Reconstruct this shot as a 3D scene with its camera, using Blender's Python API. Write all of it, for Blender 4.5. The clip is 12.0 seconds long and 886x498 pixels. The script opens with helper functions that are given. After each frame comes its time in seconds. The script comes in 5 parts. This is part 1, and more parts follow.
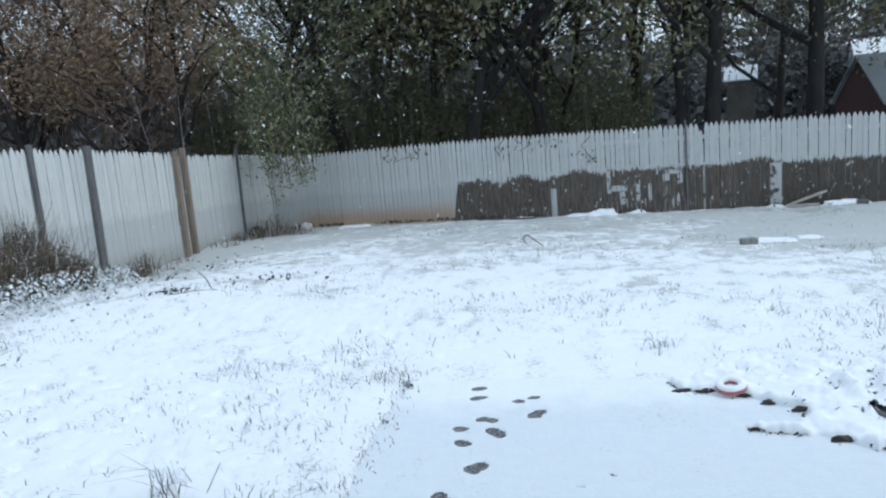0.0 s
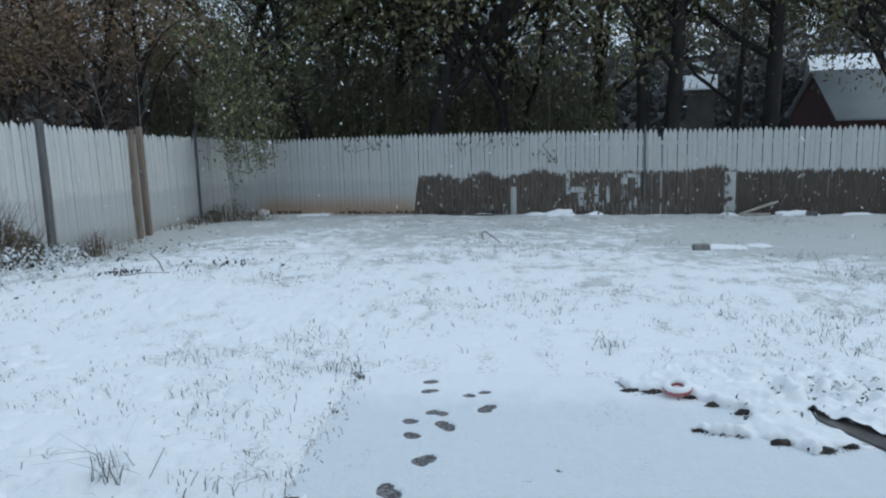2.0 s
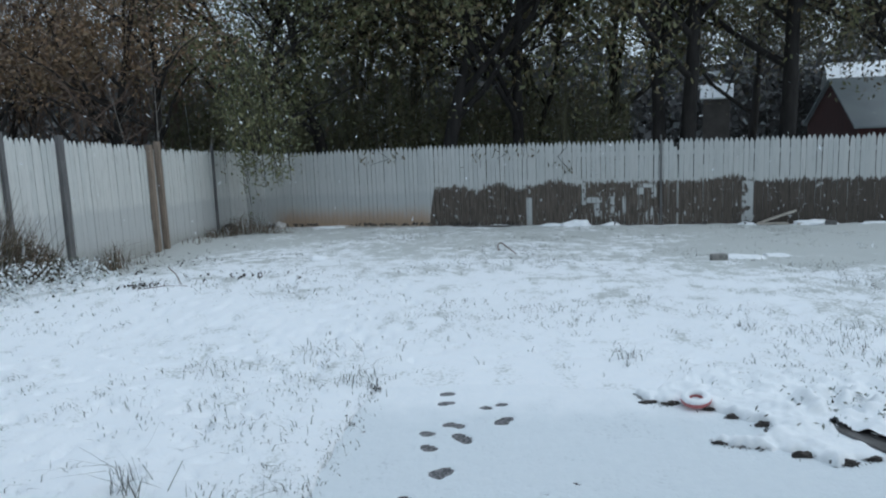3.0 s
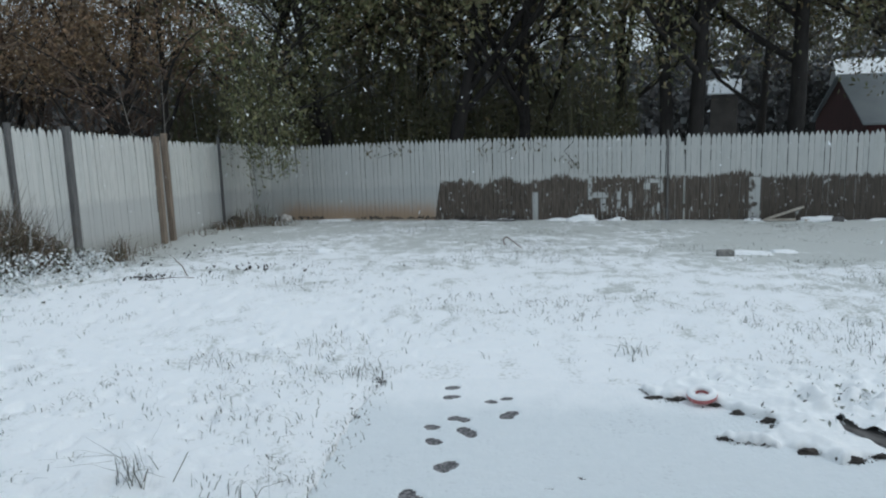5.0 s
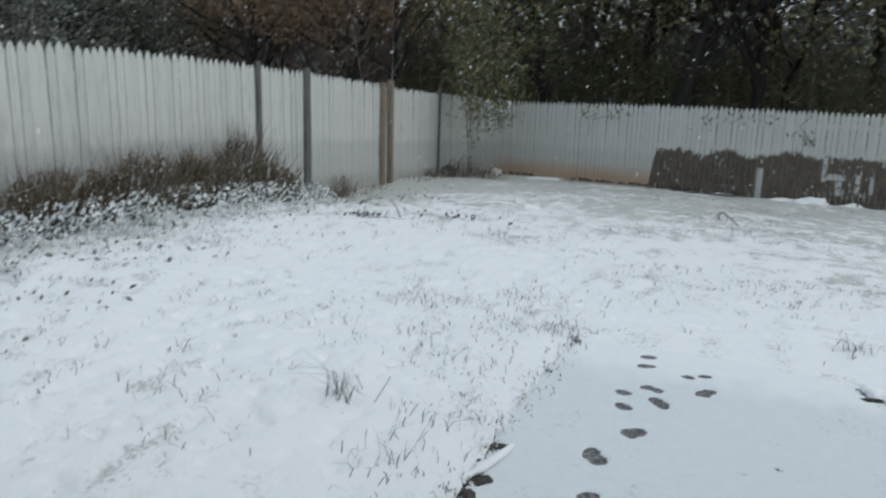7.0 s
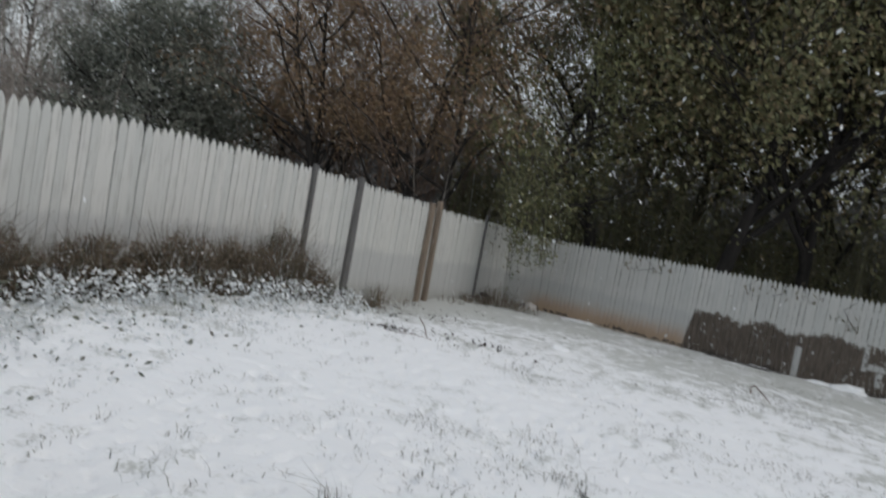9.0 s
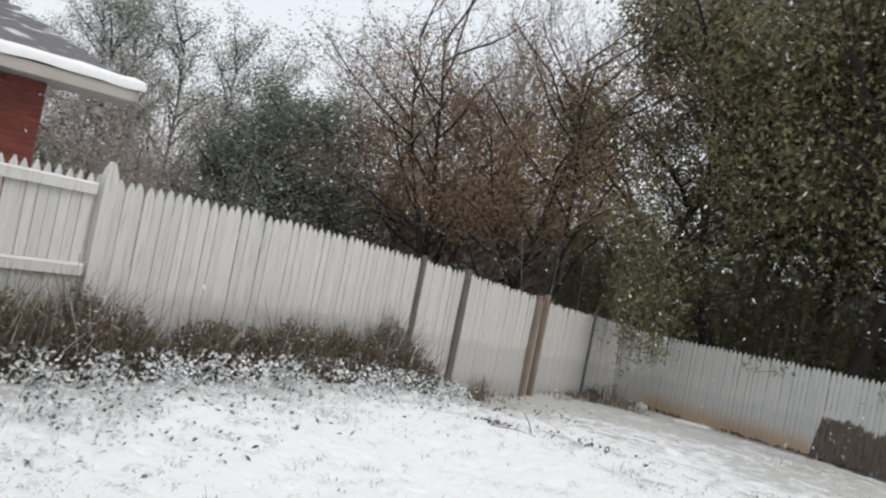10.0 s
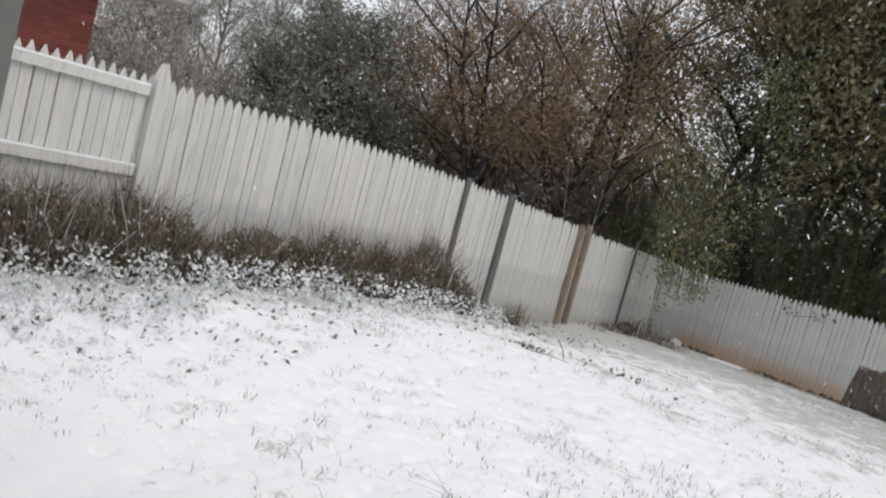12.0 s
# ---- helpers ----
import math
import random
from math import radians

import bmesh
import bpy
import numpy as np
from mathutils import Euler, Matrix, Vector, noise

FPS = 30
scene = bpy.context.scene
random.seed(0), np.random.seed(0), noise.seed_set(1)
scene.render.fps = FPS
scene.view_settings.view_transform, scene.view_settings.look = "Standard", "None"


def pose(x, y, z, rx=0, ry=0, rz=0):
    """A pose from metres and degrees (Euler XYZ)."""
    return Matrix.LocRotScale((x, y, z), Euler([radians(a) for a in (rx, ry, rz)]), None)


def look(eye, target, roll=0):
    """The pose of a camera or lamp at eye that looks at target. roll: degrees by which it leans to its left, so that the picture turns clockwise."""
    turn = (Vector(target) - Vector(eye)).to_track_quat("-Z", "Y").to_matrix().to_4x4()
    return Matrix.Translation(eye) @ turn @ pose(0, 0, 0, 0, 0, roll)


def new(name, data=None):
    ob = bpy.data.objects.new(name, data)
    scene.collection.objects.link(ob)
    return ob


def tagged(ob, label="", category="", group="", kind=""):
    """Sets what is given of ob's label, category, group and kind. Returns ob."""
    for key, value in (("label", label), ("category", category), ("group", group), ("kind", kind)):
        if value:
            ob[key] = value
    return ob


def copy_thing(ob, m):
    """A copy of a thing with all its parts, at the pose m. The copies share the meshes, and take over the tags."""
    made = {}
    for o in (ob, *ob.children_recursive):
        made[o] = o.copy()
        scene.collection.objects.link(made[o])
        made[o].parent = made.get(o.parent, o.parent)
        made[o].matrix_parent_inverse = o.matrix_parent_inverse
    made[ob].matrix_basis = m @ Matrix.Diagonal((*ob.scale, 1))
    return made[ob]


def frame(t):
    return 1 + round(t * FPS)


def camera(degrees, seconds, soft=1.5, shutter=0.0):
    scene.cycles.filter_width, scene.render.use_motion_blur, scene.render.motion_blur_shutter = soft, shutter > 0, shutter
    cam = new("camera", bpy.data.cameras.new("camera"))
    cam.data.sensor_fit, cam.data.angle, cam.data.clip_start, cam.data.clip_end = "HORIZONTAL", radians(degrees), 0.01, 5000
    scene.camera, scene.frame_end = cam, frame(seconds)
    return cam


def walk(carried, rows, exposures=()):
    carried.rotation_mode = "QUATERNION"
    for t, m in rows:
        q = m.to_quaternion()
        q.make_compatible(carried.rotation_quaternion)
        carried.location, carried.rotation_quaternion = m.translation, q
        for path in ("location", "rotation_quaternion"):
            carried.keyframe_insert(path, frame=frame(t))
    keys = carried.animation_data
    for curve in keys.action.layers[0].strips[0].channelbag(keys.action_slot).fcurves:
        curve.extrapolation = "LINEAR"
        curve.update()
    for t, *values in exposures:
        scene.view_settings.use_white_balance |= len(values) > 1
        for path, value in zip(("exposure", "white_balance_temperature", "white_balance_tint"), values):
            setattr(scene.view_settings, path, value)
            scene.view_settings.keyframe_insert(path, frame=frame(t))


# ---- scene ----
cam = camera(59.5, 12.0, soft=2.1, shutter=0.3)
PATH = [
    (0.0, pose(0.001, 0.002, 1.660, 80.13, 4.68, 1.91)),
    (0.5, pose(0.005, 0.002, 1.661, 80.50, 4.00, -0.01)),
    (1.0, pose(0.007, 0.000, 1.658, 80.41, 3.00, -1.18)),
    (1.5, pose(0.009, -0.001, 1.656, 79.80, 2.35, -0.92)),
    (2.0, pose(0.003, 0.002, 1.652, 79.55, 1.66, -0.71)),
    (2.5, pose(0.003, 0.001, 1.653, 79.97, 1.88, -0.29)),
    (3.0, pose(0.004, 0.000, 1.656, 80.43, 2.23, 0.38)),
    (5.0, pose(-0.002, 0.005, 1.653, 80.00, 1.86, 0.84)),
    (5.5, pose(0.000, 0.002, 1.651, 79.78, 1.62, 1.06)),
    (6.0, pose(-0.004, -0.007, 1.655, 79.27, 2.08, 3.20)),
    (6.5, pose(-0.014, -0.009, 1.651, 79.73, 1.56, 8.61)),
    (7.0, pose(-0.032, -0.046, 1.636, 77.07, -1.45, 16.60)),
    (7.2, pose(-0.023, -0.065, 1.612, 75.66, -5.40, 17.23)),
    (8.8, pose(-0.010, -0.022, 1.639, 83.24, -10.08, 19.36)),
    (9.0, pose(-0.006, -0.003, 1.655, 85.71, -10.25, 20.50)),
    (9.5, pose(-0.005, 0.020, 1.654, 90.92, -10.49, 26.11)),
    (10.0, pose(0.014, -0.004, 1.664, 90.97, -11.27, 28.63)),
    (10.5, pose(0.007, -0.015, 1.652, 91.07, -11.76, 33.38)),
    (11.0, pose(0.005, -0.009, 1.647, 89.80, -11.11, 32.56)),
    (11.5, pose(-0.012, -0.005, 1.636, 87.55, -12.35, 32.52)),
    (12.0, pose(-0.004, -0.004, 1.623, 84.66, -14.72, 31.86)),
]
# the phone's automatic exposure and white balance drift: bluish at first, brighter and neutral once it turns
walk(cam, PATH, exposures=[(0.0, -0.08, 5350, 3), (0.45, -0.42, 5300, 3), (1.0, -0.53, 5300, 3), (3.2, -0.53, 5450, 2), (5.5, -0.52, 5800, 2), (7.2, -0.53, 6000, 4),
                           (9.0, -0.62, 6350, 9), (10.0, -0.10, 6600, 11), (12.0, -0.12, 6600, 12)])

# ---------------------------------------------------------------- world and light
world = bpy.data.worlds.new("overcast_sky")
scene.world = world
world.use_nodes = True
wn, wl = world.node_tree.nodes, world.node_tree.links
wn.clear()
sky = wn.new("ShaderNodeTexSky")
sky.sky_type = "NISHITA"
sky.sun_disc = False
sky.sun_elevation, sky.sun_rotation = radians(52), radians(108)
sky.dust_density = 6.0
sky_bg = wn.new("ShaderNodeBackground")
sky_bg.inputs["Strength"].default_value = 0.05
wl.new(sky.outputs[0], sky_bg.inputs["Color"])
# the snow cloud: an even pale layer
w_co = wn.new("ShaderNodeTexCoord")
w_sep = wn.new("ShaderNodeSeparateXYZ")
wl.new(w_co.outputs["Generated"], w_sep.inputs[0])
w_map = wn.new("ShaderNodeMapRange")
w_map.inputs["From Min"].default_value, w_map.inputs["From Max"].default_value = 0.0, 1.0
w_map.inputs["To Min"].default_value, w_map.inputs["To Max"].default_value = 0.86, 0.90
wl.new(w_sep.outputs["Z"], w_map.inputs["Value"])
cloud_bg = wn.new("ShaderNodeBackground")
cloud_bg.inputs["Color"].default_value = (0.93, 0.97, 1.0, 1)
wl.new(w_map.outputs[0], cloud_bg.inputs["Strength"])
w_add = wn.new("ShaderNodeAddShader")
wl.new(sky_bg.outputs[0], w_add.inputs[0])
wl.new(cloud_bg.outputs[0], w_add.inputs[1])
w_out = wn.new("ShaderNodeOutputWorld")
wl.new(w_add.outputs[0], w_out.inputs["Surface"])

sun_data = bpy.data.lights.new("sun", "SUN")
sun_data.energy, sun_data.angle, sun_data.color = 0.3, radians(40), (1.0, 0.98, 0.95)
sun = new("sun", sun_data)
sun.matrix_world = look((12, 2, 16), (0, 6, 0))


# ---------------------------------------------------------------- materials
class Nodes:
    """Shorthand for node materials."""

    def __init__(self, name):
        self.m = bpy.data.materials.new(name)
        self.m.use_nodes = True
        self.t = self.m.node_tree
        self.bsdf = self.t.nodes["Principled BSDF"]

    def n(self, kind, **values):
        node = self.t.nodes.new("ShaderNode" + kind)
        if "operation" in values:
            node.operation = values["operation"]
        if "use_clamp" in values:
            node.use_clamp = values["use_clamp"]
        if "data_type" in values:
            node.data_type = values["data_type"]
        if "interpolation_type" in values:
            node.interpolation_type = values["interpolation_type"]
        return node

    def put(self, socket, value):
        if isinstance(value, bpy.types.NodeSocket):
            self.t.links.new(value, socket)
        elif value is not None:
            socket.default_value = (*value, 1) if isinstance(value, tuple) and len(value) == 3 and socket.type == "RGBA" else value

    def math(self, op, a, b=None, c=None, clamp=False):
        node = self.n("Math", operation=op, use_clamp=clamp)
        for i, v in enumerate((a, b, c)):
            self.put(node.inputs[i], v)
        return node.outputs[0]

    def mix(self, f, a, b):
        node = self.n("Mix", data_type="RGBA")
        self.put(node.inputs["Factor"], f)
        self.put(node.inputs[6], a)
        self.put(node.inputs[7], b)
        return node.outputs[2]

    def pos(self):
        return self.n("NewGeometry").outputs["Position"]

    def noise(self, scale, detail=4.0, stretch=(1, 1, 1), rough=0.55):
        mp = self.n("Mapping")
        mp.inputs["Scale"].default_value = stretch
        self.put(mp.inputs["Vector"], self.pos())
        node = self.n("TexNoise")
        self.put(node.inputs["Vector"], mp.outputs[0])
        node.inputs["Scale"].default_value, node.inputs["Detail"].default_value, node.inputs["Roughness"].default_value = scale, detail, rough
        return node.outputs["Fac"]

    def ramp(self, value, lo, hi, a=0.0, b=1.0):
        node = self.n("MapRange", interpolation_type="SMOOTHSTEP")
        self.put(node.inputs["Value"], value)
        node.inputs["From Min"].default_value, node.inputs["From Max"].default_value = lo, hi
        node.inputs["To Min"].default_value, node.inputs["To Max"].default_value = a, b
        return node.outputs[0]

    def dot(self, v):
        node = self.n("VectorMath", operation="DOT_PRODUCT")
        self.put(node.inputs[0], self.pos())
        node.inputs[1].default_value = v
        return node.outputs["Value"]

    def done(self, color, rough=0.8, bump=None, strength=0.3, distance=0.01):
        self.put(self.bsdf.inputs["Base Color"], color)
        self.put(self.bsdf.inputs["Roughness"], rough)
        if bump is not None:
            node = self.n("Bump")
            node.inputs["Strength"].default_value, node.inputs["Distance"].default_value = strength, distance
            self.put(node.inputs["Height"], bump)
            self.put(self.bsdf.inputs["Normal"], node.outputs[0])
        return self.m


def plain(name, a, b, scale=8.0, rough=0.8, stretch=(1, 1, 1), strength=0.3, distance=0.01, fine=60.0):
    """Two tones of one stuff, mixed by a coarse and a fine noise."""
    k = Nodes(name)
    f = k.math("ADD", k.math("MULTIPLY", k.noise(scale, 5, stretch), 0.65), k.math("MULTIPLY", k.noise(fine, 3, stretch), 0.35))
    return k.done(k.mix(k.ramp(f, 0.35, 0.65), a, b), rough, f, strength, distance)


def leafy(name, tones, snow=0.06, gloss=0.55):
    """Leaves of several tones, leaf by leaf, a few of them capped with snow."""
    k = Nodes(name)
    island = k.n("NewGeometry").outputs["Random Per Island"]
    cr = k.n("ValToRGB")
    cr.color_ramp.interpolation = "CONSTANT"
    snow = max(snow, 0.002)
    while len(cr.color_ramp.elements) < len(tones) + 1:
        cr.color_ramp.elements.new(0.5)
    for i, e in enumerate(cr.color_ramp.elements):
        e.position = (1 - snow) * i / len(tones)
        e.color = (*tones[i], 1) if i < len(tones) else (0.75, 0.78, 0.8, 1)
    k.put(cr.inputs[0], island)
    tone = k.mix(k.ramp(k.noise(0.5, 3), 0.3, 0.7, 0.0, 0.45), cr.outputs[0], k.mix(0.5, cr.outputs[0], tones[0]))
    return k.done(tone, gloss)


def snow_material(name, thin, wet=(0.30, 0.33, 0.36), patch=None, tones=((0.80, 0.83, 0.86), (0.87, 0.88, 0.89)), melted=False):
    """Fresh thin snow; where it lies thin, grass or wet ground shows through."""
    k = Nodes(name)
    big, mid, fine = k.noise(0.9, 6), k.noise(5.0, 5, (1, 0.6, 1)), k.noise(38.0, 4)
    cover = k.math("ADD", k.math("MULTIPLY", big, 0.30), k.math("ADD", k.math("MULTIPLY", mid, 0.38), k.math("MULTIPLY", fine, 0.32)))
    if patch:
        cover = k.math("SUBTRACT", cover, patch(k))
    show = k.ramp(cover, 0.40 - thin, 0.50 - thin, 0.56, 0.0)
    base = k.mix(k.noise(14.0, 3), *tones)
    colour = k.mix(show, base, k.mix(k.noise(25.0, 3), wet, tuple(0.8 * c for c in wet)))
    if melted:
        base_lawn = k.mix(k.noise(14.0, 3), (0.80, 0.83, 0.86), (0.87, 0.88, 0.89))
        low = k.math("ADD", k.dot((0, 0, 1)), k.math("MULTIPLY", k.math("SUBTRACT", fine, 0.5), 0.005))
        slush = k.mix(k.ramp(k.noise(60.0, 3), 0.40, 0.62), (0.065, 0.064, 0.068), (0.22, 0.215, 0.22))
        colour = k.mix(k.ramp(low, -0.0085, -0.0050, 1.0, 0.0), colour, slush)
        # towards the lawn the snow lies as thick and bright as on the grass
        far = k.math("ADD", k.dot((0.09, 1, 0)), k.math("MULTIPLY", k.math("SUBTRACT", mid, 0.5), 0.5))
        colour = k.mix(k.math("MULTIPLY", k.ramp(far, 4.0, 4.45), k.ramp(low, -0.0085, -0.0050)), colour, base_lawn)
    height = k.math("ADD", k.math("MULTIPLY", fine, 0.5), mid)
    return k.done(colour, 0.75, height, 0.55, 0.03)


def far_yard(k):
    """Snow thinned and greyed: towards the back fence as painted tree shade, to the right, by the left fence, and on
    the worn strip beside the lying block.
    """
    w = k.dot((0.2161, 0.9764, 0))
    along = k.dot((0.9764, -0.2161, 0))
    worn = k.math("MULTIPLY", k.math("MULTIPLY", k.ramp(w, 9.0, 10.5), k.ramp(w, 11.8, 13.5, 1.0, 0.0)), k.ramp(along, 0.0, 2.5))
    by_fence = k.ramp(k.dot((0.99467, -0.10315, 0)), -6.3, -4.5, 0.10, 0.0)
    return k.math("ADD", k.math("ADD", by_fence, k.ramp(w, 5.0, 15.0, 0.0, 0.13)), k.math("ADD", k.ramp(along, -1.0, 5.0, 0.0, 0.080), k.math("MULTIPLY", worn, 0.060)))


M_SNOW = snow_material("lawn_snow", 0.035, (0.27, 0.29, 0.24), far_yard, ((0.83, 0.855, 0.885), (0.895, 0.90, 0.91)))
M_SNOW_PATIO = snow_material("patio_snow", 0.05, (0.42, 0.45, 0.48), None, ((0.67, 0.71, 0.74), (0.745, 0.78, 0.805)), True)
M_SNOW_CAP = plain("snow_cap", (0.80, 0.82, 0.84), (0.88, 0.89, 0.90), 6.0, 0.75, strength=0.25)
M_WET = plain("wet_concrete", (0.10, 0.095, 0.10), (0.22, 0.21, 0.215), 9.0, 0.35)
M_SLAB = plain("dark_wet_slab", (0.085, 0.08, 0.078), (0.15, 0.143, 0.138), 7.0, 0.4)
M_EARTH = plain("dark_earth", (0.03, 0.027, 0.025), (0.08, 0.07, 0.062), 14.0, 0.9, strength=0.6)
M_BARK = plain("dark_bark", (0.014, 0.012, 0.011), (0.036, 0.031, 0.028), 6.0, 0.9, (1, 1, 0.25), 0.7, 0.03)
M_BARK_RED = plain("brown_bark", (0.095, 0.066, 0.052), (0.19, 0.135, 0.105), 6.0, 0.9, (1, 1, 0.25), 0.7, 0.02)
M_BARK_PALE = plain("pale_stem", (0.20, 0.18, 0.16), (0.33, 0.30, 0.27), 9.0, 0.85)
M_GREYWOOD = plain("weathered_post", (0.085, 0.085, 0.088), (0.16, 0.155, 0.15), 6.0, 0.85, (6, 6, 0.5), 0.5)
M_TANWOOD = plain("tan_post", (0.17, 0.135, 0.105), (0.28, 0.222, 0.17), 5.0, 0.8, (6, 6, 0.5), 0.4)
M_OLDWOOD = plain("old_wood", (0.30, 0.27, 0.23), (0.50, 0.46, 0.40), 6.0, 0.8, (2, 2, 2), 0.4)
M_STOP = plain("pale_door_stop", (0.34, 0.325, 0.295), (0.39, 0.375, 0.345), 3.0, 0.5, strength=0.05)
M_TRIM = plain("painted_door_frame", (0.245, 0.235, 0.200), (0.285, 0.272, 0.232), 3.0, 0.5, strength=0.05)
M_FASCIA = plain("painted_fascia", (0.38, 0.36, 0.33), (0.44, 0.42, 0.39), 3.0, 0.6, strength=0.05)
M_WALL = plain("plain_house_wall", (0.45, 0.43, 0.40), (0.52, 0.50, 0.47), 2.0, 0.85, strength=0.1)
M_MORTAR = plain("mortar", (0.16, 0.13, 0.12), (0.24, 0.20, 0.18), 20.0, 0.9)
M_METAL = plain("grey_metal", (0.25, 0.25, 0.25), (0.38, 0.38, 0.38), 10.0, 0.45)
M_RING = plain("red_rubber", (0.36, 0.10, 0.10), (0.48, 0.17, 0.17), 20.0, 0.5, strength=0.1)
M_BLOCK = plain("grey_block", (0.16, 0.16, 0.15), (0.28, 0.27, 0.25), 18.0, 0.9)
M_PALE_ROCK = plain("pale_rock", (0.42, 0.40, 0.38), (0.60, 0.58, 0.56), 9.0, 0.85)
M_BARN = plain("red_barn_boards", (0.034, 0.010, 0.010), (0.062, 0.017, 0.015), 3.0, 0.8, (8, 8, 0.4))
M_BARN_ROOF = plain("snowy_metal_roof", (0.22, 0.25, 0.265), (0.30, 0.325, 0.335), 0.6, 0.6, strength=0.1)
M_FAR_WALL = plain("distant_house_wall", (0.07, 0.062, 0.058), (0.11, 0.098, 0.09), 1.5, 0.8)

M_OAK = leafy("olive_leaves", [(0.110, 0.116, 0.054), (0.152, 0.152, 0.068), (0.198, 0.182, 0.084), (0.140, 0.120, 0.062), (0.205, 0.152, 0.078)], 0.016)
M_CORNER = leafy("snow_flecked_olive_leaves", [(0.105, 0.118, 0.052), (0.148, 0.156, 0.066), (0.195, 0.190, 0.084), (0.135, 0.116, 0.056)], 0.05)
M_OAK_DARK = leafy("dark_green_leaves", [(0.088, 0.085, 0.048), (0.120, 0.112, 0.060), (0.148, 0.126, 0.068), (0.142, 0.102, 0.060)], 0.016)
M_RUST = leafy("rusty_leaves", [(0.215, 0.132, 0.070), (0.255, 0.160, 0.086), (0.155, 0.112, 0.074), (0.200, 0.148, 0.082)], 0.004)
# the next three are paled in colour for the haze of falling snow
M_CEDAR = leafy("hazed_evergreen_leaves", [(0.115, 0.130, 0.104), (0.155, 0.165, 0.135), (0.210, 0.212, 0.180)], 0.04)
M_SNOWLEAF = leafy("snow_dusted_leaves", [(0.24, 0.255, 0.22), (0.31, 0.325, 0.29), (0.39, 0.40, 0.37), (0.27, 0.275, 0.25)], 0.25)
M_THICKET = leafy("hazed_thicket_leaves", [(0.285, 0.250, 0.230), (0.240, 0.215, 0.198), (0.32, 0.275, 0.245), (0.215, 0.205, 0.180)], 0.0)
M_WEED = leafy("dry_weeds", [(0.135, 0.106, 0.074), (0.100, 0.082, 0.054), (0.200, 0.155, 0.108), (0.080, 0.080, 0.050), (0.140, 0.096, 0.072)], 0.08)
M_LEAFPLANT = leafy("low_green_plants", [(0.10, 0.115, 0.085), (0.15, 0.165, 0.125), (0.22, 0.23, 0.19), (0.13, 0.125, 0.10)], 0.84)
M_GRASS = leafy("winter_grass", [(0.05, 0.06, 0.042), (0.08, 0.09, 0.058), (0.13, 0.125, 0.085), (0.06, 0.058, 0.048)], 0.32)
M_EDGE_PLANT = leafy("snow_buried_weeds", [(0.10, 0.115, 0.085), (0.20, 0.215, 0.175), (0.28, 0.29, 0.25), (0.08, 0.075, 0.065)], 0.45)
M_FLAKE = plain("falling_flakes", (0.85, 0.87, 0.9), (0.9, 0.92, 0.94), 5.0, 0.8, strength=0.0)
M_UNDER = leafy("understorey_leaves", [(0.100, 0.106, 0.052), (0.138, 0.138, 0.066), (0.172, 0.152, 0.076), (0.124, 0.106, 0.064), (0.090, 0.086, 0.056)], 0.012)
# grey haze of the distance is mixed into these leaf tones
M_FARWOOD = leafy("hazed_distant_woods", [(0.088, 0.088, 0.090), (0.106, 0.103, 0.103), (0.080, 0.083, 0.080), (0.128, 0.121, 0.118)], 0.02)


